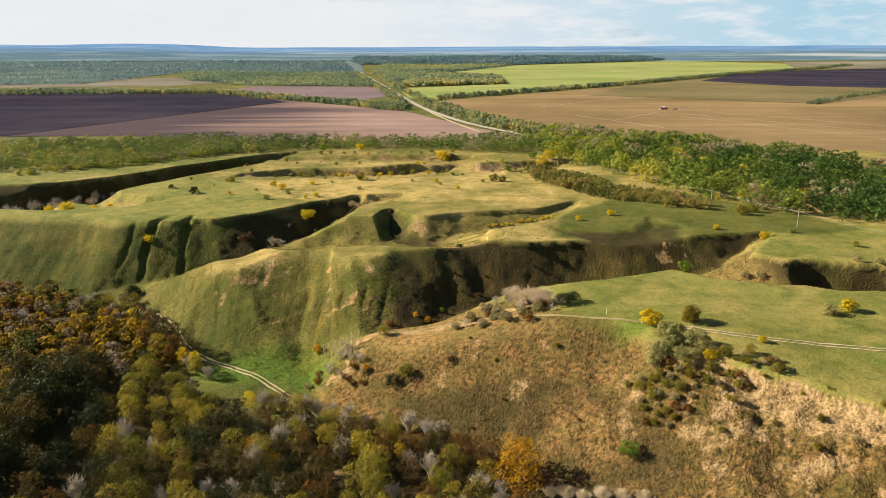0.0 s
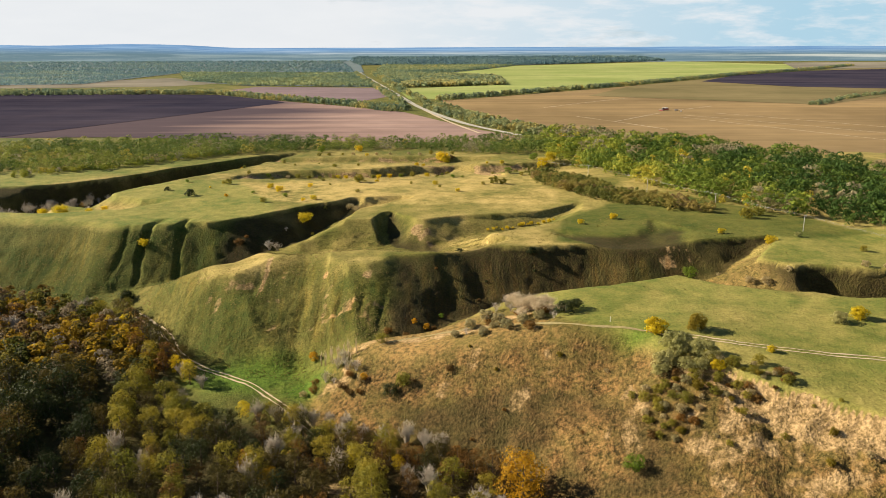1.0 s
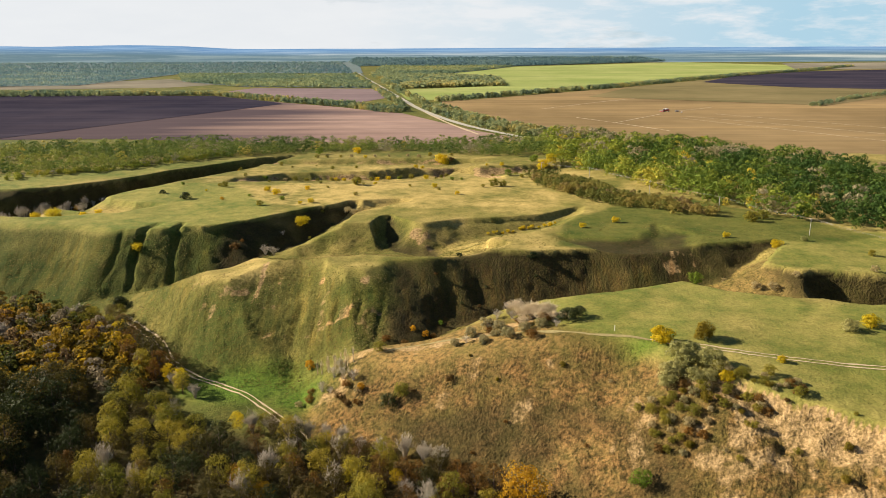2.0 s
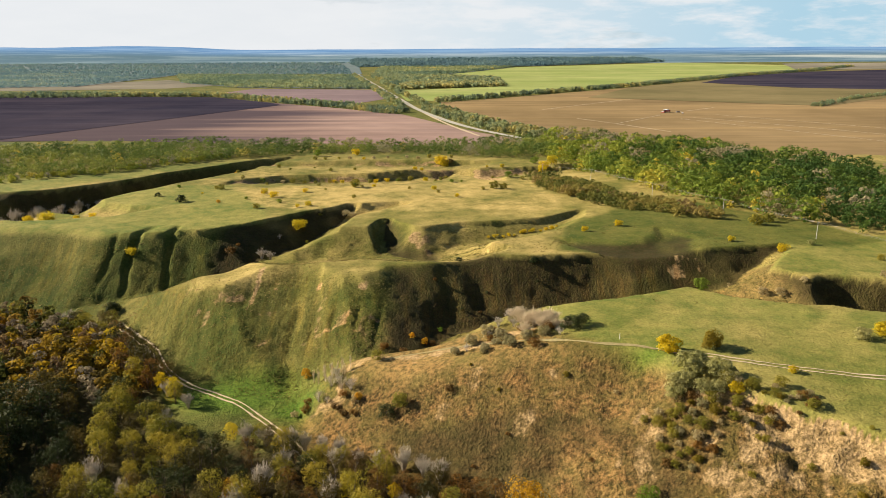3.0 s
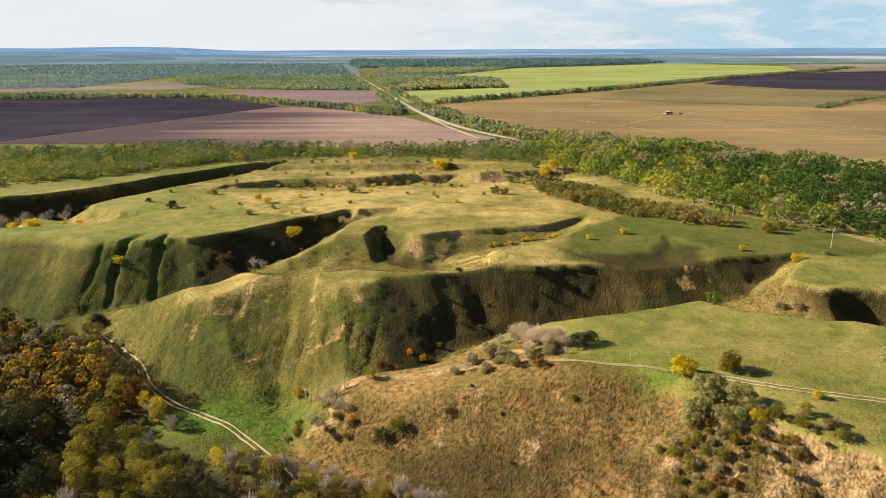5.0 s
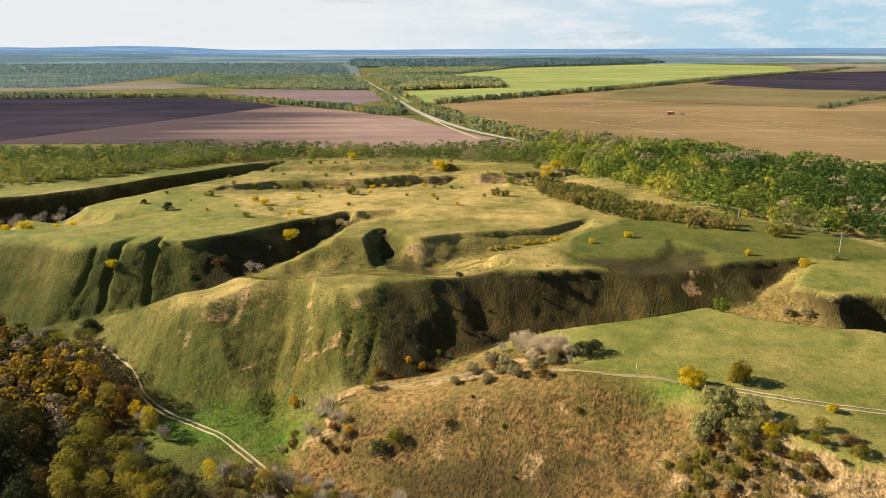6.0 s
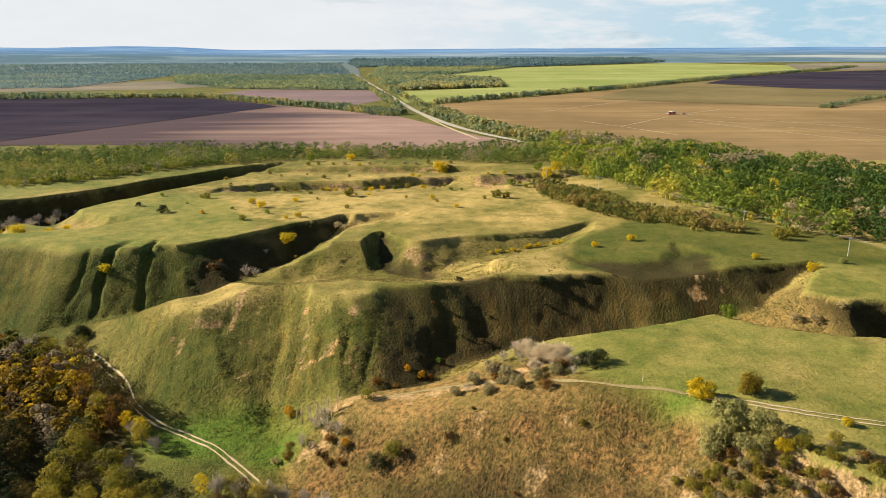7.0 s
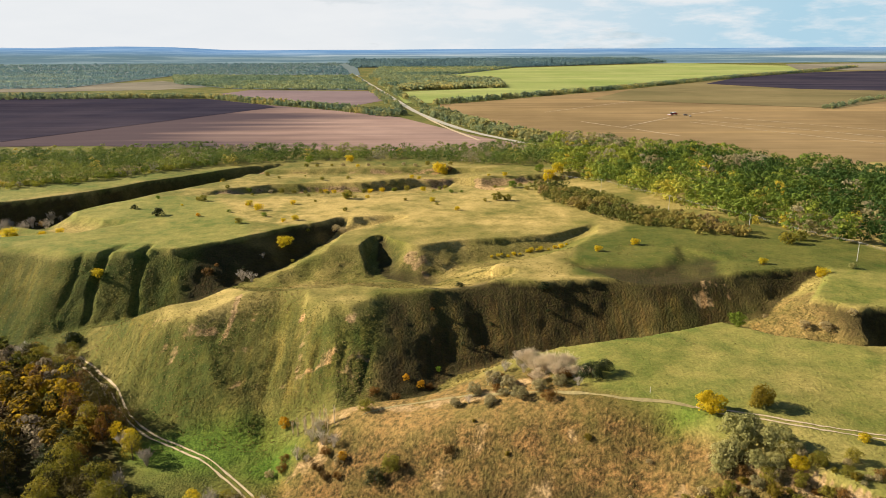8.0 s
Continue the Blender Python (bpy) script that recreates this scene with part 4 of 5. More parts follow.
def mixed(lo, hi, patch=40, seed=1, bare=0.0):
    wv = Waves(seed + 40)
    return lambda x, y, g: 1.0 if g.uniform() < bare else float(np.clip(lo + (hi - lo) * (0.5 + 0.55 * wv(np.array(x), np.array(y), patch, 2) + g.normal(0, 0.22)), 0, 1))


# the belt behind the upper meadow and the wood beside the fields
LEFT_BELT = [(-440, 562), (-345, 572), (-289, 586), (-242, 630), (-194, 662), (-117, 686), (-23, 684), (36, 641), (75, 640), (105, 640), (130, 700), (88, 765), (-10, 735), (-140, 740), (-230, 760), (-345, 730), (-470, 700)]
RIGHT_WOOD = [(90, 640), (94, 606), (109, 546), (127, 502), (140, 471), (151, 453), (161, 428), (173, 409), (185, 398), (196, 381), (216, 365), (290, 340), (340, 336), (345, 470), (318, 500), (296, 560), (240, 680), (190, 760), (130, 820), (100, 760)]
WOOD_A, WOOD_B = Waves(71), Waves(72)


def wood_tint(x, y, g):
    """Fresh green at heart, yellowing towards the fields' corner, with leafless grey patches."""
    a, b = float(WOOD_A(np.array(x), np.array(y), 45, 2)), float(WOOD_B(np.array(x), np.array(y), 30, 2))
    grey = 0.55 - 0.6 * (y > 660 and 90 < x < 190) - 0.5 * (x > 300 and y > 430)
    if b > grey and g.uniform() < 0.65:
        return g.uniform(0.82, 1.0)
    if g.uniform() < 0.035:
        return g.uniform(0.5, 0.68)
    return float(np.clip(0.16 + 0.17 * a + 0.10 * (x < 150) - 0.07 * (x > 200) + g.normal(0, 0.06), 0.0, 0.6))


stand("woodland", scatter(LEFT_BELT, 6.6, 11), M["belt_mix"], (3.2, 10.5), "dense belt of green and yellowing broadleaf trees", lambda x, y, g: max(0.0, wood_tint(x, y, g) - 0.03), 24, 6, 0.060, slim=0.5)
stand("woodland", scatter(RIGHT_WOOD, 7.0, 12), M["wood_mix"], (5, 14.5), "dense wood of green, yellow and grey trees", wood_tint, 34, 7, 0.049, seed=5, slim=0.46)
SHRUBS = [(62, 545), (63, 505), (76, 473), (92, 446), (110, 427), (128, 413), (150, 401), (155, 410), (146, 424), (130, 446), (112, 470), (96, 506), (76, 552)]
stand("shrub_thicket", scatter(SHRUBS, 4.2, 13), M["thorn_mix"], (3, 6.5), "band of olive and brown thorn shrubs", mixed(0.05, 0.85, 20, 3, 0.05), 48, 6, 0.066, "shrubs", 6, 0.6)
FRINGE = [(-330, 560), (-282, 594), (-262, 617), (-242, 637), (-216, 656), (-189, 680)]
stand("shrub_thicket", strip(FRINGE, 16, 4.6, 14), M["wood_mix"], (2.2, 4.6), "low olive shrubs along the belt's edge", mixed(0.16, 0.50, 20, 5, 0.08), 26, 6, 0.1, "shrubs", 7, 0.62)
# far belts and woods
for k, (line, width, gap, hs, lo, hi) in enumerate([
        ([(-60, 1095), (-151, 1215), (-291, 1345), (-440, 1500), (-900, 1560), (-1500, 1620)], 46, 7, (5, 9), 0.0, 0.9),
        ([(-10, 1310), (126, 1448), (413, 1742), (889, 2295), (1350, 2750), (1640, 3050)], 30, 8, (6, 10), 0.2, 0.9),
        ([(110, 800), (62, 900), (12, 1060), (-20, 1180)], 40, 7, (5, 9), 0.4, 1.0),
        ([(-60, 1180), (-132, 1596), (-290, 2500)], 14, 10, (7, 11), 0.3, 0.9),
        ([(-20, 1190), (-92, 1596), (-230, 2500)], 14, 10, (7, 11), 0.3, 0.9),
        ([(580, 1175), (700, 1310), (870, 1460)], 16, 7, (4, 7), 0.3, 0.8),
        ([(-520, 1500), (-900, 1480), (-1500, 1500)], 40, 9, (6, 9), 0.1, 0.7)]):
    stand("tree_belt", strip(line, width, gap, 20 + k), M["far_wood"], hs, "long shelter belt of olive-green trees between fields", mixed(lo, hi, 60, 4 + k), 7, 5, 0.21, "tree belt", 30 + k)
ROAD_CUT = [(-38, 1161), (-113, 1596), (-253, 2400), (-335, 2950), (-402, 3340), (-440, 3560)]
for k, (poly, gap, hs, lo, hi) in enumerate([
        ([(-105, 1700), (150, 1800), (158, 2180), (-10, 2360)], 10, (8, 12), 0.0, 0.8),
        ([(-480, 1800), (-150, 1720), (-260, 2500), (-900, 2600), (-700, 2050)], 13, (5, 8), 0.0, 0.6),
        ([(-110, 1800), (-20, 2480), (300, 3160), (-250, 3200), (-220, 2400)], 15, (6, 10), 0.0, 0.6),
        ([(-1500, 1750), (-900, 1880), (-900, 2700), (-1900, 2900)], 17, (4, 6.5), 0.0, 0.5),
        ([(-2200, 2900), (-270, 2600), (-400, 3640), (-2400, 3640)], 23, (5, 8), 0.0, 0.4),
        ([(-400, 3250), (300, 3200), (1050, 3560), (1000, 3900), (-450, 3900)], 19, (9, 14), 0.0, 0.35)]):
    if k:
        # sheet in the crowns' hazed tone, evening out the gaps between them
        sheet("forest_floor", poly, M["wood_floor"], 0.9 + 0.1 * k, "haze-tinted floor of the distant woodland", "forest floor", 60.0)
    stand("woodland", clear_of(scatter(poly, gap, 50 + k), ROAD_CUT, 24), M["far_wood" if k < 3 else "haze_blue_wood"], hs, "distant woodland in haze-tinted green and ochre", mixed(lo, hi, 200, 14 + k), 6, 3, 0.36, seed=60 + k, slim=1.0)

# ---- grass tufts on the near land ----
def tufts(name, n, area, seed, size, tint, label):
    """Clumps of standing grass, each one leaning bunch of blades."""
    g = np.random.default_rng(seed)
    x, y = g.uniform(area[0], area[1], n), g.uniform(area[2], area[3], n)
    keep = ~inside(x, y, WOODS)
    x, y = x[keep], y[keep]
    keep = W2(x, y, 12, 3) + g.uniform(-0.8, 0.8, len(x)) > -0.15
    x, y = x[keep], y[keep]
    at = np.clip(np.searchsorted(GY, y), 0, len(GY) - 1), np.clip(np.searchsorted(GX, x), 0, len(GX) - 1)
    keep = (scrub_shade[at] < 0.4) & (meadow[at] < g.uniform(0.0, 0.85, len(x))) & (DROP[at] > g.uniform(-0.5, 1.6, len(x)))
    x, y = x[keep], y[keep]
    z = ground(x, y)
    n = len(x)
    a = g.uniform(0, 6.3, n)
    s = size * g.uniform(0.5, 1.2, n)
    d = np.stack([np.cos(a), np.sin(a), 0 * a], -1) * s[:, None]
    up = np.stack([g.normal(0, 0.3, n), g.normal(0, 0.3, n), np.ones(n)], -1) * (s * 0.8)[:, None]
    p = np.stack([x, y, z - 0.06], -1)
    q = np.stack([p - d * 0.8, p + d * 0.8, p + d * 0.5 + up, p - d * 0.5 + up], 1)
    t = np.clip(0.5 + 0.35 * W1(x, y, 20, 2) + g.normal(0, 0.2, n), 0, 1)
    return tagged(new(name, quad_mesh(name, q, [M[tint]], {"tint": np.repeat(t, 4)})), label, "grass", kind="stuff")


tufts("grass_tufts", 120000, (-60, 170, 150, 300), 1, 0.24, "tuft", "dry and green grass tufts on the near hill")
tufts("grass_tufts", 110000, (-260, 160, 270, 400), 2, 0.36, "tuft", "dry and green grass tufts on the ravine slopes")

# ---- wooded valley floor ----
KINDS = {}


def kind(key, *args, **more):
    KINDS[key] = (args, more)


def proto(key):
    """The kind's first tree, made when it is first wanted."""
    if isinstance(KINDS[key], tuple):
        args, more = KINDS[key]
        KINDS[key] = make_bare(*args, **more) if isinstance(args[1], int) else make_tree(*args, **more)
    return KINDS[key]


FOREST = "trees of the valley wood"
for k in range(4):
    kind("willow%d" % k, "willow_tree", "willow", 100 + k, 10.5 + k * 0.6, 4.3, 19, 95, 0.22, "olive-yellow willow tree with a billowing rounded crown", group=FOREST, low=0.22)
for k in range(4):
    kind("oak%d" % k, "broadleaf_tree", "oak", 110 + k, 10 + k * 0.7, 3.8, 17, 76, 0.22, "dark olive-brown broadleaf tree in the valley wood", group=FOREST, low=0.2)
for k in range(3):
    kind("brown%d" % k, "broadleaf_tree", "brown", 120 + k, 9 + k * 0.8, 3.3, 16, 80, 0.18, "withered rusty-brown tree in the valley wood", group=FOREST, low=0.2)
for k in range(2):
    kind("gold%d" % k, "maple_tree", "yellow", 130 + k, 8.5 + k, 3.3, 16, 95, 0.19, "golden-yellow maple tree among darker trees", group=FOREST, low=0.2)
kind("amber0", "maple_tree", "orange", 135, 9, 4.2, 18, 150, 0.19, "bright orange autumn maple tree", group=FOREST, low=0.15)
for k in range(3):
    kind("dark%d" % k, "broadleaf_tree", "dark_green", 140 + k, 10 + k, 4.0, 16, 72, 0.24, "dark green tree in the valley wood", group=FOREST, low=0.18)
for k in range(3):
    kind("grey%d" % k, "bare_tree", 150 + k, 9 + k, 3.6, 30, "leafless grey tree with fine upright twigs", group=FOREST, forks=15, stout=1.0)

kind("sapling", "bare_sapling", 160, 7.5, 0.9, 6, "slender pale leafless sapling on the slope", group="pale saplings", forks=10, twigs="pale_twigs", stout=0.9)

rnd = random.Random(5)
spots = scatter([(-150, 262), (-118, 270), (-95, 247), (-76, 234), (-62, 229), (-45, 227), (-28, 220), (-14, 211), (-2, 205), (8, 196), (17, 187), (24, 176), (34, 166), (-60, 164), (-124, 166), (-164, 200), (-164, 262)], 6.9, 77)
spots = spots[along(spots[:, 0], spots[:, 1], VALLEY_TRACK)[0] > 3.6]
patch = Waves(91)
for x, y in spots:
    x, y = float(x), float(y)
    edge = patch(np.array(x), np.array(y), 26, 2)
    roll = rnd.random() + 0.28 * float(edge)
    if x > -40:
        mix = ["oak", "brown", "willow", "grey", "oak", "brown", "grey", "willow"]
    elif x > (-116 if y < 268 else -100):
        mix = ["oak", "willow", "brown", "willow", "willow", "dark", "grey", "willow", "oak"] if x < -62 else ["oak", "brown", "willow", "dark", "brown", "willow", "grey", "oak"]
    else:
        # mostly dark kinds: the corner's cloud shade is put into leaf colour
        mix = ["dark", "dark", "dark", "oak", "dark", "brown", "dark", "oak"] if y < 272 else ["dark", "oak", "dark", "grey", "brown", "dark", "willow", "oak"]
    name = mix[int(np.clip(roll, 0, 0.999) * len(mix))]
    # unseen trees beyond x -134 are added and enlarged to shade the corner
    plant(proto(name + str(rnd.randrange({"willow": 4, "oak": 4, "brown": 3, "grey": 3, "dark": 3}[name]))), x, y, rnd.uniform(0.72, 1.12) * (1.5 if x < -134 and y < 262 else 1.0))
for key, x, y, size in [("amber0", 22, 187, 1.85), ("brown2", 14, 193, 1.35), ("brown0", 9, 198, 1.2), ("brown2", 4, 200, 1.0), ("gold1", -28, 208, 0.9), ("amber0", -60, 205, 0.9), ("amber0", -52, 198, 0.8), ("gold0", -70, 240, 0.8), ("oak1", -56, 234, 0.95), ("willow2", -51, 230, 0.9), ("oak2", -47, 226, 0.9), ("willow0", -61, 239, 0.75), ("willow1", -38, 226, 0.7), ("willow3", -31, 222, 0.75), ("oak0", -24, 216, 0.8), ("willow2", -17, 211, 0.75), ("brown1", -8, 206, 0.9), ("willow0", -40, 219, 0.9), ("gold1", -14, 205, 0.7), ("gold0", -152, 318, 1.0), ("gold1", -163, 312, 1.0), ("gold0", -146, 305, 0.8),
                        ("gold1", -170, 322, 0.9), ("amber0", -205, 338, 0.9), ("gold0", -132, 296, 0.8), ("amber0", -120, 282, 0.8), ("dark0", -157, 349, 0.8), ("brown1", -112, 276, 1.0),
                        ("oak1", -117, 288, 1.35), ("brown1", -112, 281, 1.2), ("gold1", -106, 275, 0.9), ("oak2", -124, 297, 1.3), ("oak3", -136, 310, 1.3), ("brown0", -110, 287, 0.8), ("oak0", -150, 330, 1.3), ("brown1", -143, 322, 1.2), ("oak2", -116, 292, 1.2), ("oak1", -105, 280, 1.0), ("brown2", -127, 288, 1.2), ("gold1", -100, 270, 0.9), ("willow0", -112, 238, 1.1), ("willow2", -92, 236, 1.1), ("willow1", -100, 246, 1.0), ("grey2", -65, 238, 0.9), ("grey0", -58, 237, 0.9), ("grey1", -49, 234, 0.9), ("grey1", -103, 272, 0.8), ("willow3", -98, 266, 0.8), ("brown2", -130, 303, 1.3), ("grey0", -92, 262, 0.7), ("gold0", -143, 316, 1.2), ("grey0", -196, 318, 1.2), ("grey1", -172, 340, 1.1), ("grey2", -52, 234, 0.75), ("grey0", -45, 234, 0.8), ("grey1", -39, 233, 0.7), ("grey2", -33, 230, 0.8), ("grey0", -27, 226, 0.7), ("grey1", -20, 221, 0.75), ("grey2", -12, 217, 0.9), ("grey0", -6, 213, 0.85), ("grey1", -1, 209, 0.9), ("gold0", -118, 268, 0.7)]:
    plant(proto(key), x, y, size)


LEFT_WOODS = [(-300, 380), (-225, 366), (-188, 354), (-164, 338), (-146, 318), (-126, 296), (-112, 274), (-118, 266), (-150, 262), (-150, 190), (-215, 290), (-290, 385)]
for k in range(13):
    t = k / 12
    x, y = -166 + 54 * t, 347 - 60 * t
    for off in (4.2, 8.0):
        plant(proto(rnd.choice(["brown0", "gold1", "oak1", "grey1", "willow2", "brown2", "oak3"])), x - 0.72 * off + rnd.uniform(-1, 1), y - 0.68 * off + rnd.uniform(-1, 1), rnd.uniform(0.7, 1.0))
    if k % 2 == 0 and k < 9:
        plant(proto(rnd.choice(["grey0", "brown1", "oak0", "willow1"])), x + 4 + rnd.uniform(-1, 1), y + 3.6 + rnd.uniform(-1, 1), rnd.uniform(0.5, 0.75))
autumn = mixed(0.12, 0.86, 22, 31, 0.10)
stand("woodland", clear_of(scatter(LEFT_WOODS, 6.1, 78), VALLEY_TRACK, 3.2), M["wood_old"], (6, 11.5), "valley wood of brown, olive, yellow and leafless grey trees", autumn, 34, 9, 0.06, seed=9, slim=0.38)

# ---- single bushes and small trees ----
SHRUB = "bushes on the grassland"
kind("yellow_bush", "yellow_bush", "yellow", 201, 4.4, 3.0, 14, 170, 0.21, "round bush with bright yellow autumn leaves", "bush", SHRUB, low=0.12, thick=0.09)
kind("yellow_bush_far", "yellow_bush", "yellow", 201, 4.4, 3.0, 11, 80, 0.26, "round bush with bright yellow autumn leaves", "bush", SHRUB, low=0.12, thick=0.09)
kind("olive_bush", "olive_bush", "olive", 202, 4.2, 3.0, 11, 152, 0.17, "round leafy olive-green bush", "bush", SHRUB, low=0.1, thick=0.09)
kind("olive_bush_far", "olive_bush", "olive", 202, 4.2, 3.0, 11, 80, 0.26, "round leafy olive-green bush", "bush", SHRUB, low=0.1, thick=0.09)
kind("rusty_bush", "yellow_brown_bush", "yellow_brown", 210, 4.6, 3.0, 14, 170, 0.21, "round bush turning from green to rusty yellow", "bush", SHRUB, low=0.1, thick=0.09)
kind("rusty_bush_far", "yellow_brown_bush", "yellow_brown", 210, 4.6, 3.0, 12, 85, 0.26, "round bush turning from green to rusty yellow", "bush", SHRUB, low=0.1, thick=0.09)
kind("dark_bush", "dark_bush", "dark_green", 203, 4.0, 3.0, 11, 152, 0.17, "dense dark green bush", "bush", SHRUB, low=0.1, thick=0.09)
kind("dark_bush_far", "dark_bush", "dark_green", 203, 4.0, 3.0, 11, 80, 0.26, "dense dark green bush", "bush", SHRUB, low=0.1, thick=0.09)
kind("orange_bush", "orange_bush", "orange", 204, 3.8, 2.6, 10, 133, 0.17, "small orange autumn bush", "bush", SHRUB, low=0.1, thick=0.08)
kind("orange_bush_far", "orange_bush", "orange", 204, 3.8, 2.6, 10, 70, 0.26, "small orange autumn bush", "bush", SHRUB, low=0.1, thick=0.08)
kind("green_bush", "green_bush", "bright_green", 205, 4.6, 3.0, 12, 152, 0.17, "leafy bright green bush", "bush", SHRUB, low=0.1, thick=0.09)
kind("green_bush_far", "green_bush", "bright_green", 205, 4.6, 3.0, 12, 80, 0.26, "leafy bright green bush", "bush", SHRUB, low=0.1, thick=0.09)
kind("grey_bush", "grey_bush", "grey_shrub", 206, 3.8, 3.0, 15, 130, 0.20, "low silvery grey-green shrub", "bush", SHRUB, low=0.08, thick=0.07)
kind("grey_bush_far", "grey_bush", "grey_shrub", 206, 3.6, 3.0, 12, 75, 0.24, "low silvery grey-green shrub", "bush", SHRUB, low=0.08, thick=0.07)
kind("brown_bush", "brown_bush", "brown", 207, 3.4, 2.8, 10, 133, 0.17, "low rusty-brown withered bush", "bush", SHRUB, low=0.08, thick=0.07)
kind("brown_bush_far", "brown_bush", "brown", 207, 3.4, 2.8, 10, 70, 0.26, "low rusty-brown withered bush", "bush", SHRUB, low=0.08, thick=0.07)
kind("pale_bush", "pale_bush", "pale_shrub", 208, 3.4, 2.4, 10, 142, 0.16, "pale straw-coloured shrub in seed", "bush", SHRUB, low=0.08, thick=0.06)
kind("pale_bush_far", "pale_bush", "pale_shrub", 208, 3.4, 2.4, 10, 75, 0.24, "pale straw-coloured shrub in seed", "bush", SHRUB, low=0.08, thick=0.06)
kind("thicket", "bleached_thicket", 211, 4.4, 3.2, 60, "dense leafless thicket of bleached pale twigs", category="bush", group=SHRUB, forks=16, twigs="pale_twigs", stout=1.4)
kind("silver_bush", "grey_bush", "silver_shrub", 212, 3.6, 3.0, 12, 90, 0.22, "silvery grey-brown shrub with faded leaves", "bush", SHRUB, low=0.08, thick=0.07)
kind("bare_bush", "bare_bush", 209, 4.5, 2.6, 24, "spiky leafless pale grey bush", category="bush", group=SHRUB, forks=12)


def bushes(key, rows):
    for x, y, r in rows:
        plant(proto(key + "_far" if y > 330 and key + "_far" in KINDS else key), x, y, r / 3.0)


bushes("yellow_bush", [(68, 227, 3.7), (140, 239, 3.0), (-232, 545, 4.0), (-233, 444, 5.0), (-242, 440, 3.5), (-118, 504, 2.6), (-110, 491, 3.2), (-82, 461, 2.4), (-5, 506, 2.2), (-76, 676, 4.0), (-1, 634, 6.4), (2, 630, 4.4),
                       (81, 600, 5.0), (88, 606, 5.0), (78, 590, 4.0), (-83, 433, 4.6), (-164, 394, 3.2), (157, 348, 3.0), (138, 361, 2.0), (99, 212, 1.4), (-88, 458, 1.5), (73, 388, 2.0)])
bushes("yellow_bush", [(25, 405, 0.9), (28, 405.5, 1.2), (30, 406.5, 0.8), (33, 406, 1.0), (36, 408, 1.3), (39, 408, 0.9), (43, 410.5, 1.3), (45, 411, 1.5), (48, 411.5, 1.1), (50, 413, 1.4), (54, 413, 1.0), (57, 414, 1.3), (60, 413, 1.6), (63, 414.5, 0.9), (-210, 452, 2.5), (-218, 448, 2.2), (92, 396, 2.4), (80, 204, 2.2)])
bushes("rusty_bush", [(82, 229, 3.6)])
bushes("olive_bush", [(-14, 239, 3.4), (79, 208, 2.6), (73, 203, 2.4), (59, 203, 2.2), (65, 204, 2.0), (69, 197, 2.2), (-23, 262, 2.6), (-113, 458, 2.4), (-59, 518, 4.0), (-153, 524, 2.8),
                      (35, 505, 3.6), (41, 503, 3.0), (163, 392, 4.2), (172, 398, 3.4), (191, 328, 2.0), (84, 203, 2.4), (88, 199, 1.8), (62, 198, 2.0), (77, 196, 1.8), (92, 204, 2.2)])
bushes("olive_bush", [(60, 190, 1.4), (64, 192, 1.5), (62, 200, 1.8), (58, 196, 1.6), (66, 200, 1.6), (56, 206, 1.5), (82, 188, 1.4)])
bushes("dark_bush", [(-18.5, 237.5, 3.2), (43, 251, 3.8), (47, 253, 3.0), (42, 341, 2.4), (8, 353, 1.8), (-157, 351, 4.0), (-189, 502, 2.2), (-167, 484, 3.4), (166, 400, 3.0)])
bushes("orange_bush", [(-29, 249, 2.2), (-52, 278, 2.6), (-258, 522, 3.0), (-181, 618, 3.6), (-172, 633, 3.6), (-142, 479, 1.8), (-7, 288, 2.0), (-120, 505, 1.6), (-12, 290, 1.8)])
bushes("green_bush", [(52, 184, 3.2), (99, 288, 3.3), (49, 552, 3.0), (-1, 300, 1.2), (56, 294, 1.3), (75, 612, 4.0), (-110, 676, 4.0), (-60, 520, 2.0)])
bushes("grey_bush", [(132, 236, 3.0), (71, 215, 4.5), (78, 211, 4.0), (66, 211, 3.4), (65, 209, 3.0), (72, 207, 3.0), (74, 214, 3.2), (80, 208, 2.8), (68, 211, 3.4), (76, 206, 2.6), (172, 352, 2.0), (73, 217, 3.4)])
bushes("silver_bush", [(16, 262, 3.4), (22, 248, 3.0), (10, 258, 3.0), (28, 250, 2.8), (20, 256, 3.2), (34, 250, 2.6), (4, 254, 2.2), (14, 250, 2.4)])
bushes("brown_bush", [(-22, 281, 2.4), (-15, 279, 2.2), (-113, 400, 3.2), (36, 253, 3.0), (30, 244, 2.6), (-34, 246, 2.0), (-30, 244, 1.8), (2, 238, 2.0), (-4, 289, 1.8), (86, 196, 2.0), (95, 198, 2.0), (7, 632, 3.4)])
bushes("pale_bush", [(131, 306, 2.8), (137, 303, 3.0), (123, 320, 1.6), (-58, 455, 3.6), (-54, 452, 3.0), (146, 303, 2.2), (178, 303, 2.4), (186, 300, 2.4)])
bushes("thicket", [(27, 267, 4.0), (32, 260, 4.2), (37, 259, 3.8), (29, 261, 3.4), (34, 255, 3.4), (28, 255, 2.8), (38, 254, 2.6), (42, 253, 2.2)])
plant(proto("grey0"), 24, 270, 0.62)
bushes("bare_bush", [(-97, 401, 4.4), (-92, 399, 3.4), (-40, 262, 3.2), (-36, 258, 3.4), (-44, 258, 3.0), (-38, 264, 3.2), (-32, 254, 2.8),
                     (20, 268, 2.8), (-262, 508, 6.5), (-272, 502, 7), (-284, 500, 7), (-252, 516, 6), (-292, 490, 7), (-240, 530, 5.5)])

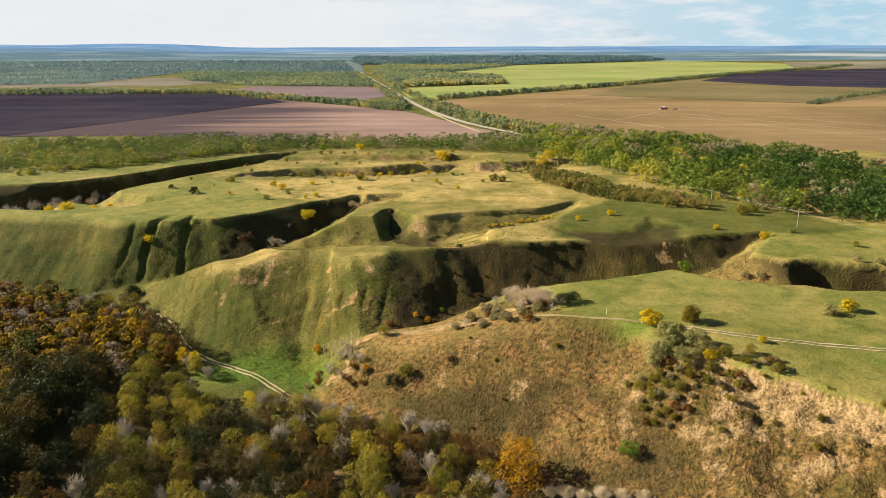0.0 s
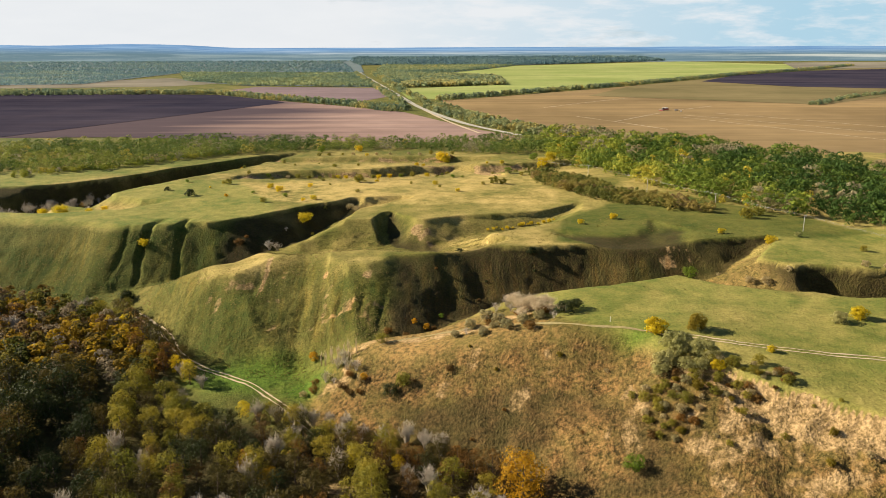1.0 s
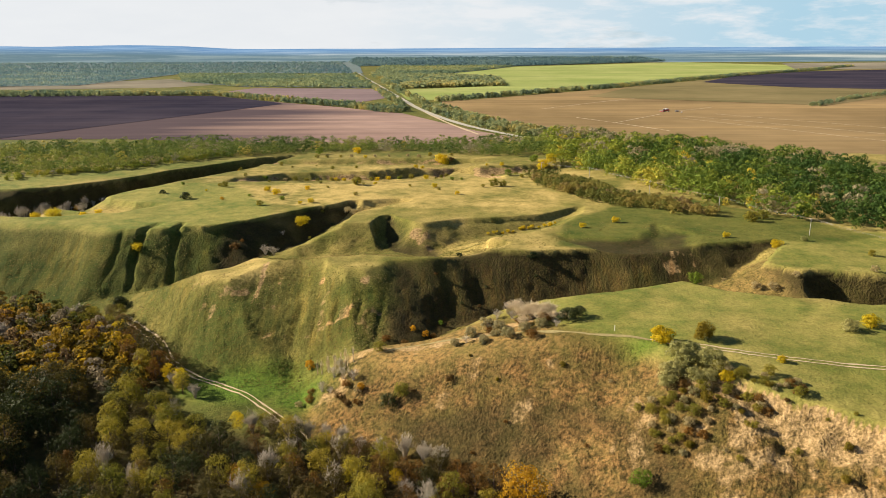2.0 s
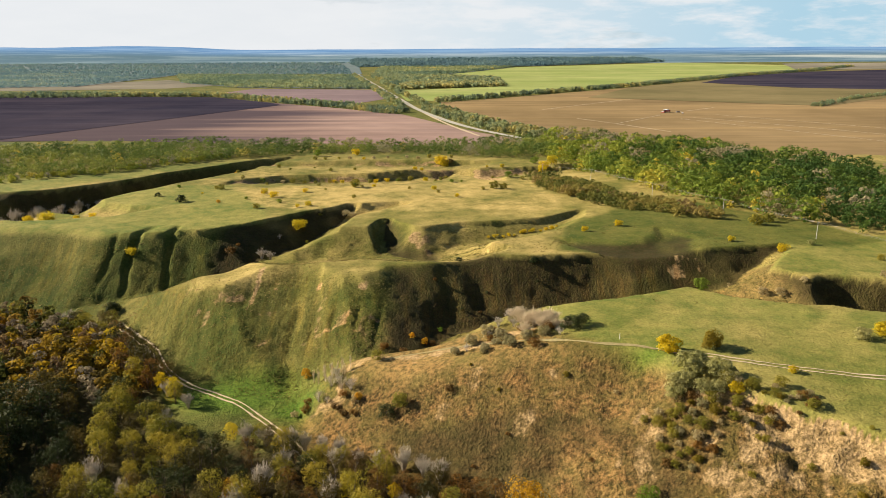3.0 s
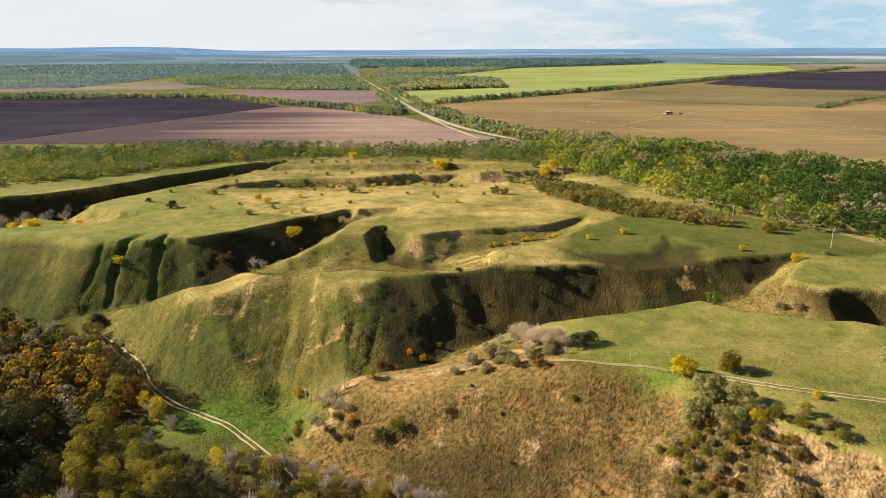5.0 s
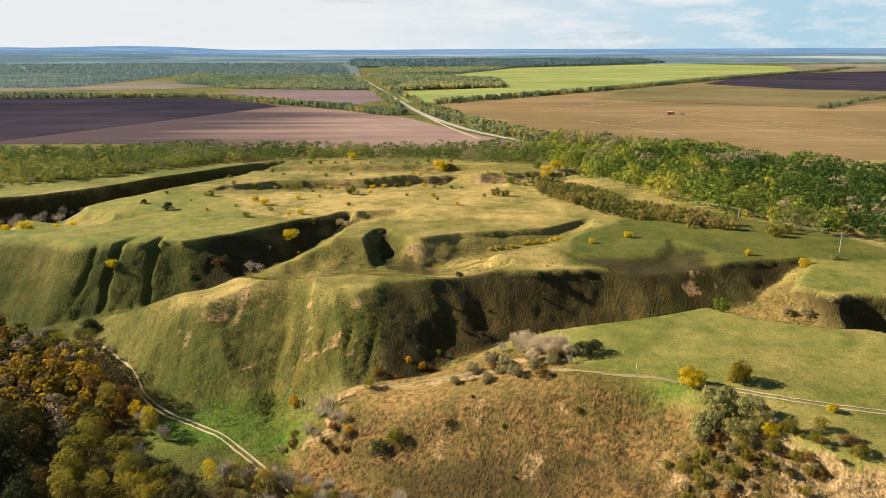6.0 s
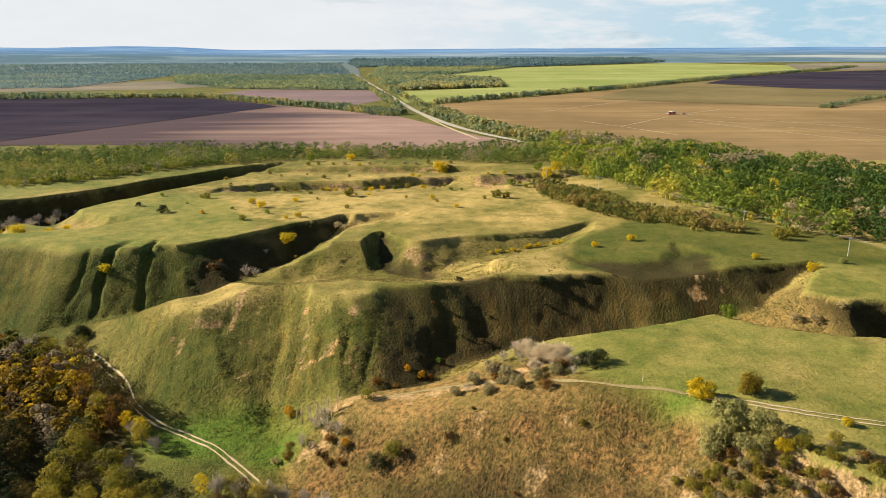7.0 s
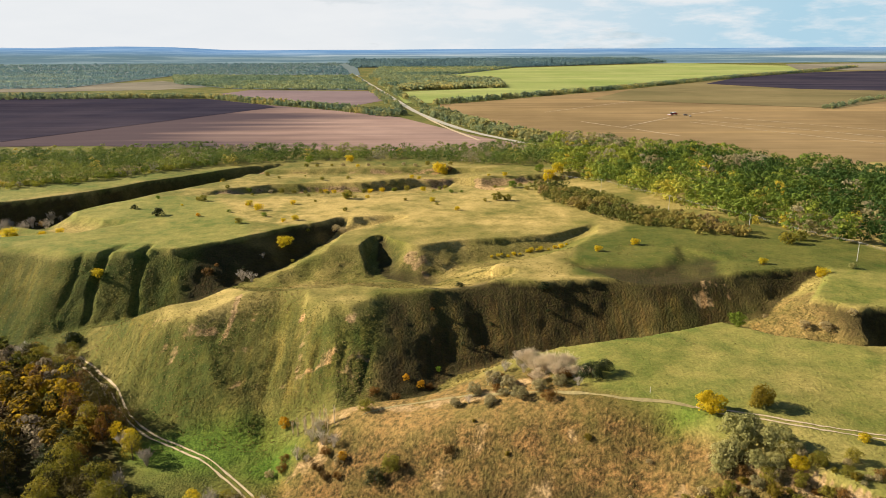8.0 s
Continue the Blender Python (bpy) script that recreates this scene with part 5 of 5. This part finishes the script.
bushes("thicket", [(30, 181, 2.6), (34, 179, 3.0), (38, 177, 2.6), (43, 175, 2.8), (48, 173, 2.4), (53, 170, 2.6)])
for x, y, size in [(-48, 272, .9), (-46, 270, 1.0), (-44, 271, .8), (-43, 268, 1.1), (-41, 269, .9), (-40, 266, 1.0), (-38, 267, .8), (-36, 264, 1.0), (-35, 262, .8), (-33, 263, .9)]:
    plant(proto("sapling"), x, y, size)

# matted growth on the lip above the bare slope
for x, y in scatter([(60, 207), (82, 207), (97, 200), (101, 192), (86, 191), (76, 195), (64, 184), (56, 194)], 3.5, 67):
    key = rnd.choice(["olive_bush_far", "pale_bush_far", "olive_bush_far", "pale_bush_far", "rusty_bush_far", "rusty_bush_far", "brown_bush_far", "silver_bush"])
    plant(proto(key), float(x), float(y), rnd.uniform(0.3, 0.7))

# low scrub scattered over the bare slope and the near hill's face
for x, y in scatter([(66, 206), (84, 200), (100, 186), (118, 172), (112, 160), (84, 172), (62, 186)], 8.5, 61):
    plant(proto(rnd.choice(["olive_bush", "pale_bush", "rusty_bush", "pale_bush"])), float(x), float(y), rnd.uniform(0.22, 0.5))
for x, y in scatter([(-28, 250), (10, 244), (40, 236), (60, 222), (50, 190), (20, 200), (-10, 226)], 16.0, 62):
    plant(proto(rnd.choice(["brown_bush", "pale_bush", "rusty_bush"])), float(x), float(y), rnd.uniform(0.18, 0.4))
for x, y in scatter([(-10, 300), (40, 318), (100, 330), (96, 342), (30, 334), (-12, 326)], 14.0, 63):
    plant(proto("dark_bush" if rnd.random() < 0.5 else "brown_bush"), float(x), float(y), rnd.uniform(0.2, 0.45))
for x, y in scatter([(-190, 500), (-120, 470), (20, 470), (70, 520), (60, 600), (-130, 640), (-190, 560)], 31.0, 64):
    plant(proto(rnd.choice(["yellow_bush_far", "olive_bush_far", "olive_bush_far", "green_bush_far"])), float(x), float(y), rnd.uniform(0.3, 0.75))
for x in range(-120, 10, 9):
    plant(proto(rnd.choice(["yellow_bush_far", "olive_bush_far", "pale_bush_far"])), x + rnd.uniform(-3, 3), 572 + rnd.uniform(-3, 4), rnd.uniform(0.5, 0.9))
for x in range(-110, 20, 11):
    plant(proto(rnd.choice(["yellow_bush_far", "olive_bush_far", "pale_bush_far"])), x + rnd.uniform(-4, 4), 650 + rnd.uniform(-6, 8), rnd.uniform(0.5, 0.9))
for x, y in scatter([(2, 258), (20, 270), (40, 268), (48, 254), (34, 244), (12, 248)], 6.2, 65):
    plant(proto(rnd.choice(["silver_bush", "silver_bush", "pale_bush_far", "bare_bush", "brown_bush_far"])), float(x), float(y), rnd.uniform(0.35, 0.8))
for x, y in scatter([(-62, 262), (-50, 264), (-28, 252), (-24, 240), (-40, 248)], 7.5, 66):
    plant(proto(rnd.choice(["bare_bush", "brown_bush", "brown_bush", "pale_bush"])), float(x), float(y), rnd.uniform(0.5, 0.9))
for k in range(34):
    u = k / 33
    x, y = -306 + 118 * u + rnd.uniform(-4, 4), 492 + 118 * u ** 1.15 + rnd.uniform(-4, 4)
    key = rnd.choice(["grey0", "grey1", "grey2"]) if u < 0.4 and k % 2 else rnd.choice(["dark_bush_far", "brown_bush_far", "bare_bush", "bare_bush"])
    plant(proto(key), x, y, rnd.uniform(0.6, 1.0) if "grey" in key else rnd.uniform(0.5, 1.1))
for x, y in [(-112, 404), (-100, 410), (-92, 422), (-80, 438), (-72, 448), (-66, 440), (-78, 424), (-96, 400)]:
    plant(proto(rnd.choice(["dark_bush", "brown_bush", "bare_bush", "olive_bush"])), x + rnd.uniform(-2, 2), y + rnd.uniform(-2, 2), rnd.uniform(0.3, 0.6))
stake = tagged(new("marker_stake"), "thin pale wooden stake standing in grass", "stake")
v, f = limb([(0, 0, -.4), (0, 0, 1.0), (0, 0, 2.0)], [.07, .06, .05], 6)
part("shaft", mesh_from("shaft", v, f, [M["white_paint"]], smooth=True), stake)
stake.matrix_basis = pose(56, 238, gz(56, 238), 2, 0, 0)

# ---- power line ----
POLE_H = 8.5


def power_pole():
    base = tagged(new("power_pole"), "slim pale concrete power pole with a crossarm", "power pole", "poles of the power line")
    v, f = limb([(0, 0, -1), (0, 0, POLE_H * .5), (0, 0, POLE_H)], [.17, .14, .10], 8)
    part("post", mesh_from("post", v, f, [M["concrete"]], smooth=True), base)
    arm = bmesh.new()
    bmesh.ops.create_cube(arm, size=1, matrix=Matrix.Translation((0, 0, POLE_H - .5)) @ Matrix.Diagonal((1.7, .10, .10, 1)))
    bmesh.ops.bevel(arm, geom=arm.edges[:], offset=.015, segments=1, affect="EDGES")
    me = bpy.data.meshes.new("crossarm")
    arm.to_mesh(me)
    arm.free()
    me.materials.append(M["steel"])
    bar = part("crossarm", me, base, "steel crossarm")
    v, f = limb([(0, 0, 0), (0, 0, .10), (0, 0, .16), (0, 0, .24)], [.03, .06, .045, .03], 8)
    ins = mesh_from("insulator", v, f, [M["white_paint"]], smooth=True)
    for x in (-.75, .75):
        part("insulator", ins, bar, "white insulator").location = (x, 0, POLE_H - .45)
    part("insulator", ins, base, "white insulator").location = (0, 0, POLE_H)
    return base


POLES = [(206, 308), (180, 363), (155, 417), (130, 468), (102, 519), (76, 573)]
turn = math.atan2(POLES[0][1] - POLES[3][1], POLES[0][0] - POLES[3][0]) + math.pi / 2
first = power_pole()
for k, (x, y) in enumerate(POLES):
    ob = first if k == 0 else copy_thing(first, Matrix.Identity(4))
    ob.matrix_basis = pose(x, y, gz(x, y), 0, 0, math.degrees(turn))
for off, up in ((-.75, -.2), (.75, -.2), (0, .22)):
    pieces = []
    for (ax, ay), (bx, by) in zip(POLES[:-1], POLES[1:]):
        za, zb = gz(ax, ay) + POLE_H + up, gz(bx, by) + POLE_H + up
        ox, oy = off * math.cos(turn), off * math.sin(turn)
        pieces.append(limb([(ax + (bx - ax) * t + ox, ay + (by - ay) * t + oy, za + (zb - za) * t - 4 * 0.9 * t * (1 - t)) for t in [j / 10 for j in range(11)]], [.02] * 11, 3))
    tagged(new("power_cable", limbs_mesh("power_cable", pieces, M["steel"])), "thin sagging cable strung between the poles", "cable", "cables of the power line")


# ---- farm machines on the stubble ----
def box(name, size, at, mat, parent, label="", bevel=.12, taper=1.0):
    bm = bmesh.new()
    bmesh.ops.create_cube(bm, size=1, matrix=Matrix.Translation(at) @ Matrix.Diagonal((*size, 1)))
    for v in bm.verts:
        if v.co.z > at[2]:
            v.co.x, v.co.y = at[0] + (v.co.x - at[0]) * taper, at[1] + (v.co.y - at[1]) * taper
    bmesh.ops.bevel(bm, geom=bm.edges[:], offset=bevel, segments=2, affect="EDGES")
    me = bpy.data.meshes.new(name)
    bm.to_mesh(me)
    bm.free()
    me.materials.append(mat)
    return part(name, me, parent, label)


def wheel(parent, x, y, r, w):
    v, f = limb([(0, -w / 2, 0), (0, -w * .45, 0), (0, w * .45, 0), (0, w / 2, 0)], [r * .8, r, r, r * .8], 18)
    ty = mesh_from("wheel", v, f, [M["rubber"]], smooth=True)
    ob = part("wheel", ty, parent, "black rubber tyre")
    ob.location = (x, y, r)
    v, f = limb([(0, -w * .52, 0), (0, w * .52, 0)], [r * .5, r * .5], 12)
    part("rim", mesh_from("rim", v, f, [M["steel"]]), ob)


harvester = tagged(new("combine_harvester"), "red combine harvester with a pale top standing on stubble", "harvester")
box("body", (7.5, 3.2, 2.2), (0.4, 0, 2.3), M["red_paint"], harvester, bevel=.25, taper=.94)
box("grain_tank", (4.6, 3.0, 1.1), (0.6, 0, 3.9), M["white_paint"], harvester, "pale grain tank", taper=1.06)
cab = box("cab", (2.0, 2.3, 2.0), (-4.0, 0, 3.1), M["glass_dark"], harvester, "dark glazed cab", taper=.92)
box("cab_roof", (2.2, 2.5, .3), (-4.0, 0, 4.2), M["white_paint"], cab, "white cab roof", bevel=.08)
box("straw_hood", (2.2, 2.6, 1.7), (5.0, 0, 2.2), M["red_paint"], harvester, bevel=.3, taper=.8)
box("feeder", (2.4, 1.6, 1.0), (-5.4, 0, 1.3), M["red_paint"], harvester)
header = box("header", (1.4, 7.0, 1.0), (-7.0, 0, .75), M["red_paint"], harvester, bevel=.15)
v, f = limb([(-7.6, -3.3, 1.3), (-7.6, 3.3, 1.3)], [.5, .5], 6)
part("reel", mesh_from("reel", v, f, [M["steel"]]), header, "steel reel")
for x, y, r, w in ((-3.2, -1.7, 1.0, .8), (-3.2, 1.7, 1.0, .8), (3.6, -1.5, .65, .5), (3.6, 1.5, .65, .5)):
    wheel(harvester, x, y, r, w)
harvester.matrix_basis = pose(322, 1085, gz(322, 1085) + .3, 0, 0, 24)
trailer = tagged(new("grain_trailer"), "small dark two-axle grain trailer on stubble", "trailer")
box("hopper", (4.6, 2.2, 1.3), (0, 0, 1.7), M["steel"], trailer, bevel=.1, taper=1.1)
v, f = limb([(-2.2, 0, .8), (-4.2, 0, .6)], [.09, .07], 6)
part("drawbar", mesh_from("drawbar", v, f, [M["steel"]]), trailer)
for x in (-1.4, 1.4):
    for y in (-1.05, 1.05):
        wheel(trailer, x, y, .5, .35)
trailer.matrix_basis = pose(336, 1078, gz(336, 1078) + .3, 0, 0, 10)
tanker = tagged(new("water_tank"), "small pale tank on a two-wheel frame", "tank")
v, f = limb([(-1.5, 0, 1.3), (-1.3, 0, 1.3), (1.3, 0, 1.3), (1.5, 0, 1.3)], [.3, .75, .75, .3], 12)
part("barrel", mesh_from("barrel", v, f, [M["white_paint"]], smooth=True), tanker)
box("chassis", (3.4, 1.0, .2), (0, 0, .55), M["steel"], tanker, bevel=.04)
for y in (-.75, .75):
    wheel(tanker, 0, y, .45, .25)
tanker.matrix_basis = pose(338, 1064, gz(338, 1064) + .3, 0, 0, 50)
